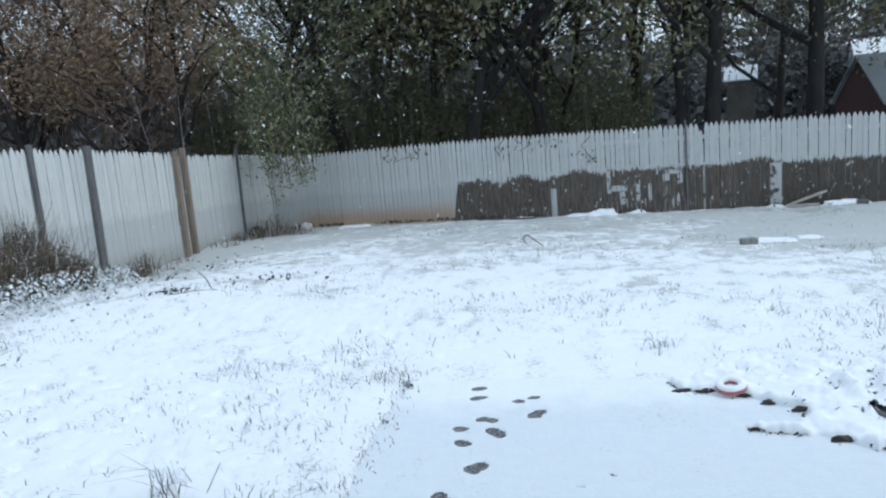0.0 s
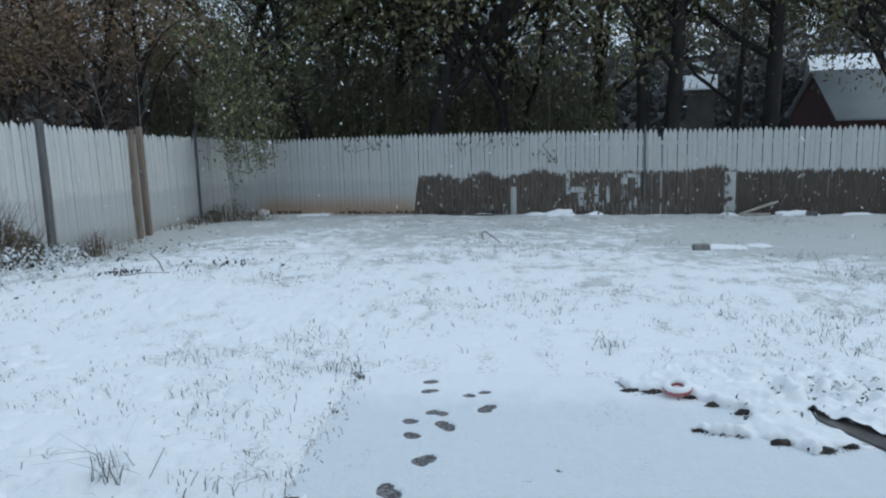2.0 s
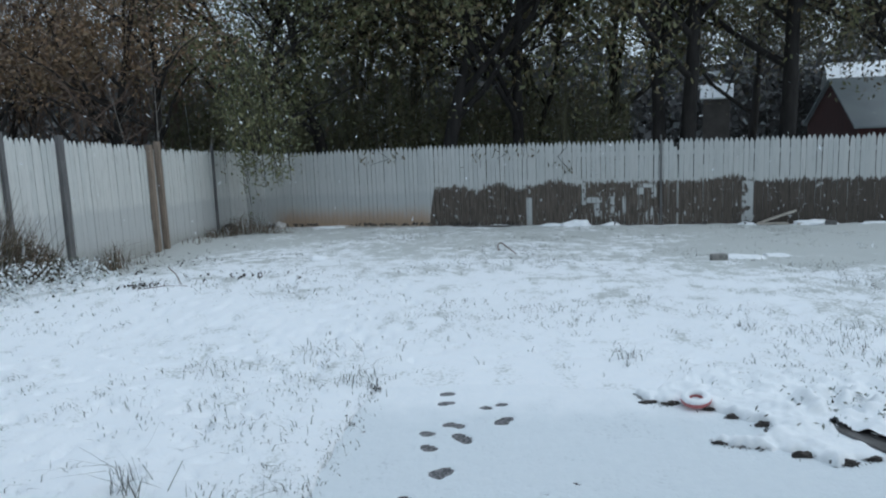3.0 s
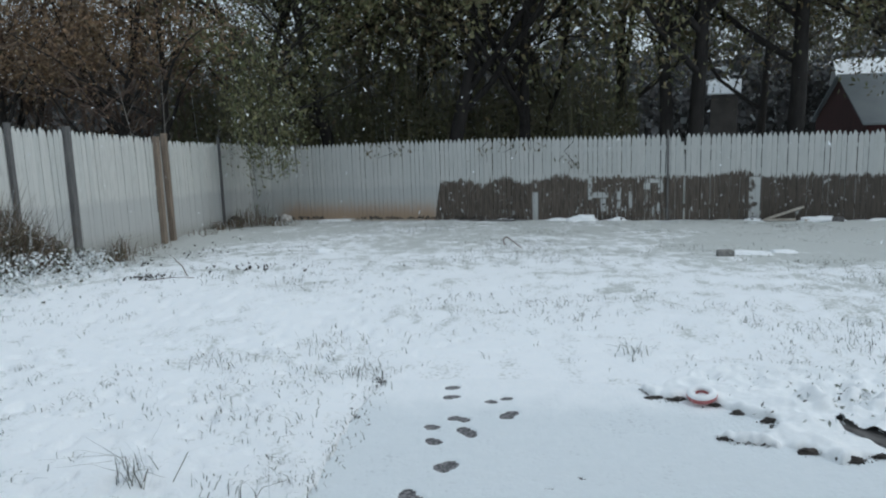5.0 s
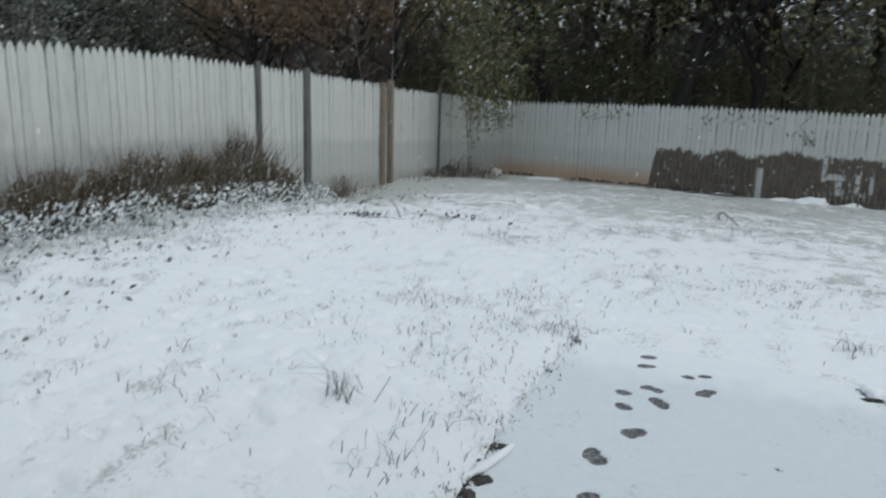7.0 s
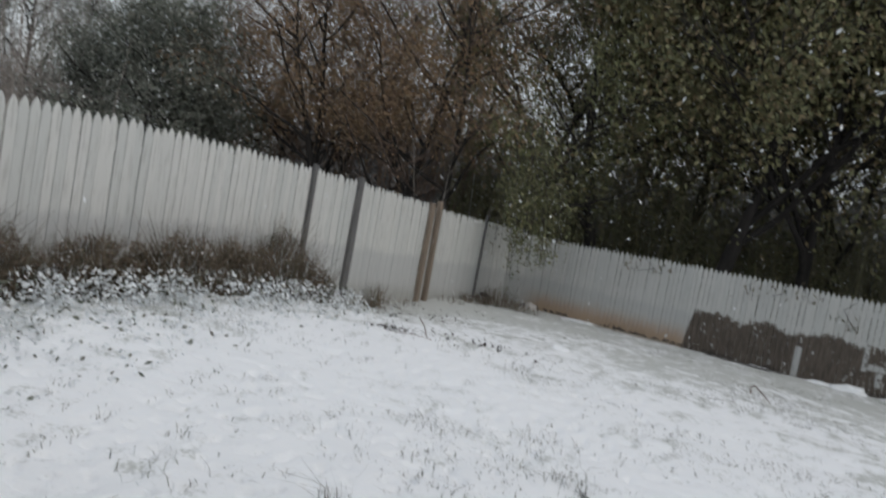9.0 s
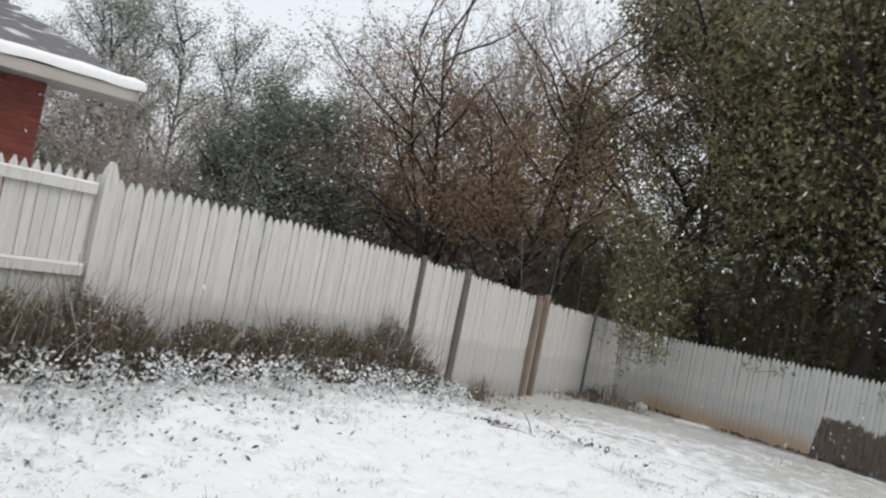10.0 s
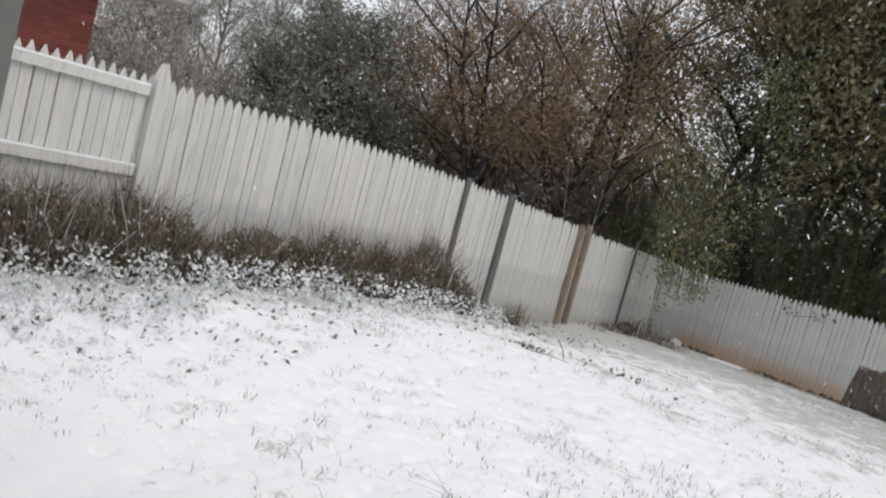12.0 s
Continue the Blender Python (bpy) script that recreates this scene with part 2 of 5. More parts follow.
def fence_paint():
    """Weathered white paint; bare brown boards low on the back fence, with red clay splashed beside them."""
    k = Nodes("weathered_white_fence")
    w, s = k.dot((0.2161, 0.9764, 0)), k.dot((0.9764, -0.2161, 0))
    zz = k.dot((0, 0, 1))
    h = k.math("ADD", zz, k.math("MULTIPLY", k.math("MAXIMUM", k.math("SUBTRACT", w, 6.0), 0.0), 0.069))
    rnd = k.n("ObjectInfo").outputs["Random"]
    streak = k.noise(9.0, 5, (5, 5, 0.35))
    grain = k.noise(45.0, 3, (3, 3, 0.2))
    blot = k.noise(2.2, 5)
    paint = k.mix(k.ramp(rnd, 0.0, 1.0), (0.545, 0.555, 0.535), (0.61, 0.61, 0.585))
    paint = k.mix(k.ramp(streak, 0.50, 0.72, 0.0, 0.6), paint, (0.33, 0.33, 0.31))
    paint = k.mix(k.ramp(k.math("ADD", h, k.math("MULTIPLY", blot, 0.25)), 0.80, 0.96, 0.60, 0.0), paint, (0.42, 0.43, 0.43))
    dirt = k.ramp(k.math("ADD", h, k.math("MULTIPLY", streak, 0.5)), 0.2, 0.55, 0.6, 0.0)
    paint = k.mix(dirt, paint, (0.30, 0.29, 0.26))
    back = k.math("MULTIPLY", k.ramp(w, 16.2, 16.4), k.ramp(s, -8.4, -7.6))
    # back fence paint greyed throughout: the shade of the overhanging trees, put into the colour
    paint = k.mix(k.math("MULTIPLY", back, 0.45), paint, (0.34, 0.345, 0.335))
    clay = k.math("MULTIPLY", k.ramp(k.math("ADD", h, k.math("MULTIPLY", streak, 0.45)), 0.36, 0.80, 0.85, 0.0), k.ramp(s, -4.4, -3.9, 1.0, 0.0))
    paint = k.mix(k.math("MULTIPLY", clay, back), paint, (0.36, 0.25, 0.16))
    # height of the bare boards along the fence
    tops = [(-4.25, 0.0), (-4.15, 0.87), (-3.55, 0.93), (-3.12, 0.78), (-2.95, 0.90), (-2.6, 0.99), (-2.25, 0.84), (-1.9, 0.90), (-1.45, 1.02), (-0.95, 0.90),
            (-0.72, 0.95), (0.75, 0.94), (1.5, 0.95), (2.3, 1.04), (2.62, 0.93), (4.2, 0.94), (5.6, 0.92), (9.5, 0.93)]
    cr = k.n("ValToRGB")
    while len(cr.color_ramp.elements) < len(tops):
        cr.color_ramp.elements.new(0.5)
    for e, (a, v) in zip(cr.color_ramp.elements, tops):
        e.position, e.color = (a + 4.4) / 14.0, (v / 1.2, v / 1.2, v / 1.2, 1)
    k.put(cr.inputs[0], k.math("DIVIDE", k.math("ADD", s, 4.4), 14.0))
    top = k.math("MULTIPLY", cr.outputs[0], 1.2)
    edge = k.math("ADD", k.math("SUBTRACT", top, h), k.math("MULTIPLY", k.math("SUBTRACT", streak, 0.5), 0.45))
    bare = k.ramp(edge, 0.0, 0.035)
    # left-over paint: strips on single boards, and a streaky stretch
    def strip(lo, hi, hmax, hmin=0.0):
        inside = k.math("MULTIPLY", k.ramp(s, lo - 0.01, lo + 0.01), k.ramp(s, hi - 0.01, hi + 0.01, 1.0, 0.0))
        return k.math("MULTIPLY", inside, k.math("MULTIPLY", k.ramp(h, hmax - 0.02, hmax + 0.02, 1.0, 0.0), k.ramp(h, hmin - 0.02, hmin + 0.02)))
    flaky = k.math("MULTIPLY", strip(-0.72, 0.72, 0.95), k.ramp(k.noise(3.4, 3, (4.5, 4.5, 0.8)), 0.62, 0.67))
    for lo, hi, hmax, hmin in ((-0.86, -0.77, 0.93, 0.45), (-0.77, -0.43, 0.61, 0.49), (-0.58, -0.48, 0.48, 0.20), (-0.25, -0.17, 0.62, 0.26), (0.0, 0.07, 0.62, 0.27),
                               (0.42, 0.68, 0.89, 0.80), (0.60, 0.70, 0.80, 0.58), (0.30, 0.44, 0.80, 0.66)):
        flaky = k.math("MAXIMUM", flaky, k.math("MULTIPLY", strip(lo, hi, hmax, hmin), k.ramp(k.noise(11.0, 4), 0.36, 0.48)))
    lost = k.math("MAXIMUM", k.math("MAXIMUM", strip(-2.05, -1.93, 0.62), k.math("MULTIPLY", strip(2.40, 2.62, 0.9), k.ramp(k.noise(6.0), 0.42, 0.52))), flaky)
    bare = k.math("MULTIPLY", k.math("MULTIPLY", bare, back), k.math("SUBTRACT", 1.0, lost))
    bare = k.math("MULTIPLY", bare, k.ramp(k.noise(16.0, 4, (1, 1, 0.5)), 0.30, 0.36))
    wood = k.mix(k.ramp(streak, 0.3, 0.7), (0.046, 0.037, 0.029), (0.118, 0.096, 0.076))
    wood = k.mix(k.ramp(s, 1.0, 3.5, 0.0, 0.5), wood, (0.038, 0.031, 0.024))
    return k.done(k.mix(bare, paint, wood), 0.75, k.math("ADD", grain, streak), 0.3, 0.006)


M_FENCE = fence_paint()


def brick_tone():
    k = Nodes("red_brick")
    rnd = k.n("ObjectInfo").outputs["Random"]
    c = k.mix(rnd, (0.14, 0.030, 0.022), (0.24, 0.055, 0.040))
    c = k.mix(k.ramp(k.noise(30.0, 4), 0.45, 0.7, 0.0, 0.5), c, (0.09, 0.025, 0.02))
    return k.done(c, 0.85, k.noise(90.0, 3), 0.4, 0.004)


def shingle_tone():
    k = Nodes("snow_dusted_shingles")
    n1, n2 = k.noise(3.0, 5, (1, 1, 4)), k.noise(25.0, 3)
    c = k.mix(n2, (0.10, 0.10, 0.105), (0.18, 0.18, 0.185))
    c = k.mix(k.ramp(n1, 0.52, 0.66, 0.0, 0.7), c, (0.7, 0.72, 0.74))
    return k.done(c, 0.85, n2, 0.5, 0.01)


M_BRICK, M_SHINGLE = brick_tone(), shingle_tone()


# ---------------------------------------------------------------- mesh helpers
def mesh_from(name, verts, faces, material, smooth=False):
    me = bpy.data.meshes.new(name)
    me.from_pydata([tuple(v) for v in verts] if not isinstance(verts, np.ndarray) else verts.tolist(), [], faces)
    me.materials.append(material)
    if smooth:
        me.polygons.foreach_set("use_smooth", [True] * len(me.polygons))
    me.update()
    return me


def quads_mesh(name, verts, material):
    """Verts of loose quads, four in a row for each."""
    n = len(verts) // 4
    me = bpy.data.meshes.new(name)
    me.vertices.add(n * 4)
    me.vertices.foreach_set("co", np.asarray(verts, np.float32).ravel())
    me.loops.add(n * 4)
    me.loops.foreach_set("vertex_index", np.arange(n * 4, dtype=np.int32))
    me.polygons.add(n)
    me.polygons.foreach_set("loop_start", np.arange(0, n * 4, 4, dtype=np.int32))
    me.materials.append(material)
    me.update(calc_edges=True)
    me.validate()
    return me


def finish(bm, name, material, smooth=False):
    me = bpy.data.meshes.new(name)
    bm.normal_update()
    bm.to_mesh(me)
    bm.free()
    me.materials.append(material)
    if smooth:
        me.polygons.foreach_set("use_smooth", [True] * len(me.polygons))
    return me


def part(name, bm, material, parent, label="", smooth=False, m=None):
    """A bmesh or a mesh as one object under a thing or under a part."""
    me = bm if isinstance(bm, bpy.types.Mesh) else finish(bm, name, material, smooth)
    ob = new(name, me)
    ob.parent = parent
    if m is not None:
        ob.matrix_local = m
    if label:
        tagged(ob, label)
    return ob


def box(bm, x0, x1, y0, y1, z0, z1, bevel=0.0):
    made = bmesh.ops.create_cube(bm, size=1.0, matrix=Matrix.LocRotScale(((x0 + x1) / 2, (y0 + y1) / 2, (z0 + z1) / 2), None, (x1 - x0, y1 - y0, z1 - z0)))
    if bevel:
        edges = list({e for v in made["verts"] for e in v.link_edges})
        bmesh.ops.bevel(bm, geom=edges, offset=bevel, segments=2, affect="EDGES")
    return bm


def boxed(*a, bevel=0.0):
    return box(bmesh.new(), *a, bevel=bevel)


def tubes(segments, sides=5):
    """Verts and faces of tapered tubes: (p0, p1, r0, r1) each."""
    p0 = np.array([s[0] for s in segments], float)
    p1 = np.array([s[1] for s in segments], float)
    r0 = np.array([s[2] for s in segments], float)
    r1 = np.array([s[3] for s in segments], float)
    d = p1 - p0
    d /= np.linalg.norm(d, axis=1, keepdims=True) + 1e-9
    ref = np.where(np.abs(d[:, 2:3]) > 0.9, np.array([[1.0, 0, 0]]), np.array([[0, 0, 1.0]]))
    u = np.cross(d, ref)
    u /= np.linalg.norm(u, axis=1, keepdims=True) + 1e-9
    v = np.cross(d, u)
    verts, faces, n = [], [], len(segments)
    for k in range(sides):
        a = 2 * math.pi * k / sides
        way = math.cos(a) * u + math.sin(a) * v
        verts.append(p0 + way * r0[:, None])
        verts.append(p1 + way * r1[:, None])
    verts = np.stack(verts, 1).reshape(-1, 3)
    for i in range(n):
        b = i * sides * 2
        for k in range(sides):
            j = (k + 1) % sides
            faces.append((b + 2 * k, b + 2 * j, b + 2 * j + 1, b + 2 * k + 1))
    return verts, faces


def leaf_quads(rng, centres, length, width, droop=0.0):
    """A pointed quad for every centre, turned at random."""
    n = len(centres)
    a = rng.normal(size=(n, 3))
    a[:, 2] -= droop
    a /= np.linalg.norm(a, axis=1, keepdims=True)
    b = np.cross(a, rng.normal(size=(n, 3)))
    b /= np.linalg.norm(b, axis=1, keepdims=True) + 1e-9
    ln = (length * rng.uniform(0.6, 1.3, (n, 1)))
    wd = (width * rng.uniform(0.6, 1.3, (n, 1)))
    return np.stack([centres - a * ln / 2, centres + b * wd / 2, centres + a * ln / 2, centres - b * wd / 2], 1).reshape(-1, 3)


def ground_height(x, y):
    """The yard falls gently away from the house towards the back fence, and is level beyond."""
    w = 0.2161 * x + 0.9764 * y - 6.0
    w = 0.5 * (w + np.sqrt(w * w + 0.6))
    w = np.minimum(w, 16.0 + 0 * w)
    # a shallow hollow at the foot of the left fence
    s, d = 0.10315 * x + 0.99467 * y, np.maximum(0.99467 * x - 0.10315 * y + 6.7511, 0.0)
    return -0.0715 * w + 0.02 - 0.22 * np.exp(-((s - 11.0) / 2.2) ** 2 - (d / 1.6) ** 2)


# ---------------------------------------------------------------- ground and patio
PATIO = [(-0.47, 4.64), (0.26, 4.60), (1.02, 4.42), (2.9, 4.22), (2.9, 0.45), (-0.85, 0.45), (-0.70, 2.8), (-0.63, 3.7), (-0.58, 4.15)]


def inside(poly, x, y):
    """How far points lie inside a polygon (negative outside)."""
    x, y = np.asarray(x, float), np.asarray(y, float)
    odd, near = np.zeros(x.shape, bool), np.full(x.shape, 1e9)
    for (ax, ay), (bx, by) in zip(poly, poly[1:] + poly[:1]):
        cross = ((ay > y) != (by > y)) & (x < (bx - ax) * (y - ay) / (by - ay + 1e-12) + ax)
        odd ^= cross
        t = np.clip(((x - ax) * (bx - ax) + (y - ay) * (by - ay)) / ((bx - ax) ** 2 + (by - ay) ** 2), 0, 1)
        near = np.minimum(near, np.hypot(x - ax - t * (bx - ax), y - ay - t * (by - ay)))
    return np.where(odd, near, -near)


def lumps(x, y, scale, seed=0.0):
    return np.array([noise.noise(Vector((a * scale + seed, b * scale, seed))) for a, b in zip(np.ravel(x), np.ravel(y))]).reshape(np.shape(x))


def stretch_axis(lo, hi, step, far):
    """Even steps between lo and hi, then ever longer ones out to far."""
    out, d, v = [], step, hi
    while v < far:
        d *= 1.35
        v += d
        out.append(v)
    low, d, v = [], step, lo
    while v > -far:
        d *= 1.35
        v -= d
        low.append(v)
    return np.array(low[::-1] + list(np.arange(lo, hi + 1e-6, step)) + out)


def grid_mesh(name, xs, ys, zs, material, keep=None):
    nx, ny = len(xs), len(ys)
    gx, gy = np.meshgrid(xs, ys)
    verts = np.stack([gx, gy, zs], -1).reshape(-1, 3)
    faces = [(j * nx + i, j * nx + i + 1, (j + 1) * nx + i + 1, (j + 1) * nx + i) for j in range(ny - 1) for i in range(nx - 1) if keep is None or keep[j, i]]
    return mesh_from(name, verts, faces, material, True)


xs, ys = stretch_axis(-8.0, 9.5, 0.07, 900), stretch_axis(0.5, 18.5, 0.07, 900)
xs = np.sort(np.concatenate([xs[(xs < -3.2) | (xs > -0.3)], np.arange(-3.2, -0.3, 0.025)]))
ys = np.sort(np.concatenate([ys[(ys < 2.2) | (ys > 5.6)], np.arange(2.2, 5.6, 0.025)]))
gx, gy = np.meshgrid(xs, ys)
near = (np.abs(gx) < 12) & (gy > -1) & (gy < 20)
gz = ground_height(gx, gy)
bumps = np.zeros(gx.shape)
bumps[near] = 0.030 * lumps(gx[near], gy[near], 0.9) + 0.018 * lumps(gx[near], gy[near], 3.3, 5.0) + 0.013 * lumps(gx[near], gy[near], 6.5, 9.0) - 0.14 * np.clip(lumps(gx[near], gy[near], 9.0, 3.0) - 0.17, 0.0, 0.35) * np.clip((12.0 - gy[near]) / 5, 0, 1)
patio_in = inside(PATIO, gx, gy)
gz = gz + bumps * np.clip(-patio_in / 0.8, 0, 1) + np.clip(-patio_in / 0.25, 0, 1) * 0.012
# along the far side lawn and patio run together under the snow
gz = gz - 0.020 * np.exp(-np.abs(patio_in) / 0.14) * np.clip((gy - 4.15) / 0.1, 0, 1)
gz = np.where(patio_in > -0.01, -0.14, gz)
tagged(new("ground", grid_mesh("ground", xs, ys, gz, M_SNOW)), "lawn under a thin cover of fresh snow", "ground", kind="structure")

slab = bmesh.new()
ring_b = [slab.verts.new((x, y, -0.20)) for x, y in PATIO]
ring_t = [slab.verts.new((x, y, -0.028)) for x, y in PATIO]
slab.faces.new(ring_t[::-1])
for i in range(len(PATIO)):
    j = (i + 1) % len(PATIO)
    slab.faces.new((ring_b[i], ring_b[j], ring_t[j], ring_t[i]))
tagged(new("patio_slab", finish(slab, "patio_slab", M_WET)), "wet concrete patio slab under snow", "patio", kind="structure")

# paw prints: centre, half length, half width, turn
PRINTS = [(-0.064, 4.516, 0.062, 0.040, 5), (-0.070, 4.363, 0.068, 0.038, 4), (0.163, 4.268, 0.052, 0.036, 8), (0.254, 4.308, 0.050, 0.036, -5),
          (0.235, 4.045, 0.058, 0.045, 30), (0.268, 4.090, 0.050, 0.040, 30), (-0.050, 4.035, 0.052, 0.040, 0), (0.000, 4.015, 0.046, 0.036, -15),
          (-0.170, 3.923, 0.052, 0.042, 6), (0.000, 3.870, 0.052, 0.046, 0), (0.032, 3.825, 0.050, 0.046, 0), (-0.159, 3.740, 0.052, 0.050, 25),
          (-0.112, 3.440, 0.052, 0.048, 20), (-0.072, 3.470, 0.048, 0.045, 20), (-0.262, 3.175, 0.055, 0.055, 0), (-0.225, 3.130, 0.052, 0.050, 10),
          (-0.233, 2.800, 0.055, 0.050, 0), (-0.52, 3.98, 0.018, 0.012, 30), (0.52, 3.30, 0.040, 0.009, -25), (0.36, 3.20, 0.050, 0.007, 5)]
px, py = np.arange(-0.90, 2.95, 0.016), np.arange(0.45, 4.65, 0.0145)
pgx, pgy = np.meshgrid(px, py)
pin = inside(PATIO, pgx, pgy)
edge_wave = 0.02 * np.sin(pgx * 31 + pgy * 17) + 0.02 * np.sin(pgx * 11 - pgy * 23)
hole, rim = np.full(pgx.shape, 9.0), np.zeros(pgx.shape)
for cx, cy, a, b, turn in PRINTS:
    c, s = math.cos(radians(turn)), math.sin(radians(turn))
    u, v = (pgx - cx) * c + (pgy - cy) * s, -(pgx - cx) * s + (pgy - cy) * c
    r = np.hypot(u / (a * 0.80), v / (b * 1.10)) * (1 + 0.07 * np.sin(2 * np.arctan2(v, u) + cx * 40) + 0.04 * np.sin(3 * np.arctan2(v, u) + cy * 30))
    hole = np.minimum(hole, r)
rim = np.exp(-((hole - 1.25) / 0.18) ** 2) * 0.006
coarse = (0.012 * np.sin(pgx * 2.1 + 0.4) * np.sin(pgy * 1.7 + 1.0) + 0.003 * np.sin(pgx * 13 + pgy * 7) * np.sin(pgy * 11 - pgx * 5)) * 0.5
wall = np.clip((hole - 0.92) / 0.22, 0, 1)
wall = wall * wall * (3 - 2 * wall)
pz = -0.012 + (0.012 + 0.3 * coarse + rim * 0.6 + np.clip(1 - pin / 0.08, 0, 1) * 0.008) * wall
keep = pin + edge_wave * 0.4 > -0.03
keep = keep[:-1, :-1] & keep[1:, 1:] & keep[1:, :-1] & keep[:-1, 1:]
tagged(new("patio_snow", grid_mesh("patio_snow", px, py, pz, M_SNOW_PATIO, keep)), "smooth snow on the patio with melted paw prints", "snow", kind="structure")


# overgrown snowy strip on the patio
STRIP = [(1.04, 4.40), (1.08, 4.24), (1.22, 4.20), (1.38, 4.12), (1.47, 4.02), (1.60, 3.86), (1.56, 3.72), (1.38, 3.74), (1.22, 3.72), (1.26, 3.67), (1.42, 3.60),
         (1.55, 3.55), (1.63, 3.48), (1.74, 3.37), (1.88, 3.42), (2.0, 3.40), (2.3, 3.25), (2.9, 2.9), (2.9, 4.6), (1.6, 4.7)]
sx, sy = np.arange(1.0, 2.92, 0.010), np.arange(2.85, 4.72, 0.010)
sgx, sgy = np.meshgrid(sx, sy)
sin_ = inside(STRIP, sgx, sgy)
sn = lumps(sgx, sgy, 9.0) * 0.045 + lumps(sgx, sgy, 20.0, 3.0) * 0.012

# the bare wedge of edging behind the bank opens out away from its tip
wedge_u, wedge_v = (sgx - 1.92) * 0.342 - (sgy - 3.85) * 0.94, (sgx - 1.92) * 0.94 + (sgy - 3.85) * 0.342
wedge = np.minimum(wedge_v, 0.006 + 0.20 * wedge_u + 0.35 * sn - wedge_v)
wedge = np.where(wedge_u > -0.02, wedge, -1.0)

# the lip of the snow hangs clear of the paving in places, with earth and dead grass in the hollow below
HOLLOWS = [(1.10, 4.24, 0.05, 0.020), (1.20, 4.20, 0.05, 0.030), (1.40, 4.10, 0.05, 0.018), (1.50, 3.98, 0.06, 0.030), (1.60, 3.86, 0.05, 0.042), (1.30, 3.66, 0.04, 0.018), (1.38, 3.62, 0.035, 0.030),
           (1.47, 3.58, 0.035, 0.026), (1.64, 3.48, 0.055, 0.045), (1.78, 3.38, 0.055, 0.050), (1.95, 3.42, 0.05, 0.022), (2.15, 3.32, 0.06, 0.020)]
gap = np.zeros(sgx.shape)
for hx, hy, size, lift in HOLLOWS:
    gap = np.maximum(gap, lift * np.exp(-(((sgx - hx) ** 2 + (sgy - hy) ** 2) / size ** 2)))
shore = sin_ + sn * 0.75 + 0.018 * lumps(sgx, sgy, 26.0, 11.0) - 0.010
gap = np.clip(0.62 * gap + 0.012 * lumps(sgx, sgy, 12.0, 6.0) - 0.010, -0.014, 0.030)
low_side = 1 - 0.75 * np.clip(1 + wedge_v / 0.25, 0, 1) * (wedge_v < 0.02) * np.clip(wedge_u / 0.1, 0, 1)
round_ = np.sqrt(np.clip(shore / 0.055, 0, 1) * (2 - np.clip(shore / 0.055, 0, 1)))
weedy = np.exp(-((sgx - 2.15) / 0.35) ** 2 - ((sgy - 4.05) / 0.22) ** 2)
sz = -0.004 + np.minimum(gap, 0.0) + np.where(shore > 0, 0.0, 2.2 * shore) + round_ * low_side * (0.052 + 0.035 * lumps(sgx, sgy, 9.0) + 0.012 * lumps(sgx, sgy, 22.0, 4.0)) + weedy * 0.11 * np.clip(lumps(sgx, sgy, 10.0, 2.0) + 0.1, -0.15, 1)
sz -= np.clip(0.03 - np.abs(wedge_v), 0, 0.03) * 0.5 * (wedge_u > 0)
skeep = (shore > -0.022) & (wedge < 0)
skeep = skeep[:-1, :-1] & skeep[1:, 1:]
tagged(new("snow_bank", grid_mesh("snow_bank", sx, sy, sz, M_SNOW_CAP, skeep)), "lumpy snow over grass grown across the patio edge", "snow", kind="structure")
dark = bmesh.new()
for i, (hx, hy, size, lift) in enumerate(HOLLOWS):
    made = bmesh.ops.create_icosphere(dark, subdivisions=4, radius=1.0)
    for v in made["verts"]:
        k = 1 + 0.5 * noise.noise(v.co * 1.6 + Vector((i * 3.0, 0, 0))) + 0.45 * noise.noise(v.co * 5.0 + Vector((0, i * 2.0, 0)))
        v.co = Vector((hx + 0.008 + v.co.x * size * 1.15 * k, hy + 0.012 + v.co.y * size * 0.34 * k, v.co.z * (0.007 + lift * 0.36) * k))
tagged(new("earth", finish(dark, "earth", M_EARTH, True)), "dark earth under the lip of the snow bank", "earth", kind="structure")
tagged(new("edging_slab", finish(boxed(-0.02, 0.95, -0.02, 0.42, -0.06, 0.010, bevel=0.005), "edging_slab", M_SLAB)), "dark wet edging slab bare of snow", "paving slab", kind="structure").matrix_world = pose(1.92, 3.85, 0.0, 0, 0, -70)


# ---------------------------------------------------------------- fences
B_N, B_D = Vector((0.2161, 0.9764, 0)), Vector((0.9764, -0.2161, 0))
L_D, L_N = Vector((0.10315, 0.99467, 0)), Vector((0.99467, -0.10315, 0))
B_ORIGIN = B_N * 16.9
L_ORIGIN = L_N * -6.7511


def picket_mesh(name, width, height, tip, thick=0.018, wave=0.0, belly=0.56):
    """A flat board with a pointed, slightly rounded head."""
    w = width / 2
    outline = [(-w, 0), (w, 0), (w * 0.96, height - tip), (w * belly, height - tip * 0.45), (0.07 * w, height - 0.004), (-0.07 * w, height), (-w * (belly + 0.03), height - tip * 0.48), (-w * 0.97, height - tip * 1.02)]
    bm = bmesh.new()
    a = [bm.verts.new((x + wave * (z / height) ** 2, -thick / 2, z)) for x, z in outline]
    b = [bm.verts.new((x + wave * (z / height) ** 2, thick / 2, z)) for x, z in outline]
    bm.faces.new(a)
    bm.faces.new(b[::-1])
    for i in range(len(a)):
        j = (i + 1) % len(a)
        bm.faces.new((a[j], a[i], b[i], b[j]))
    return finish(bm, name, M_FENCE)


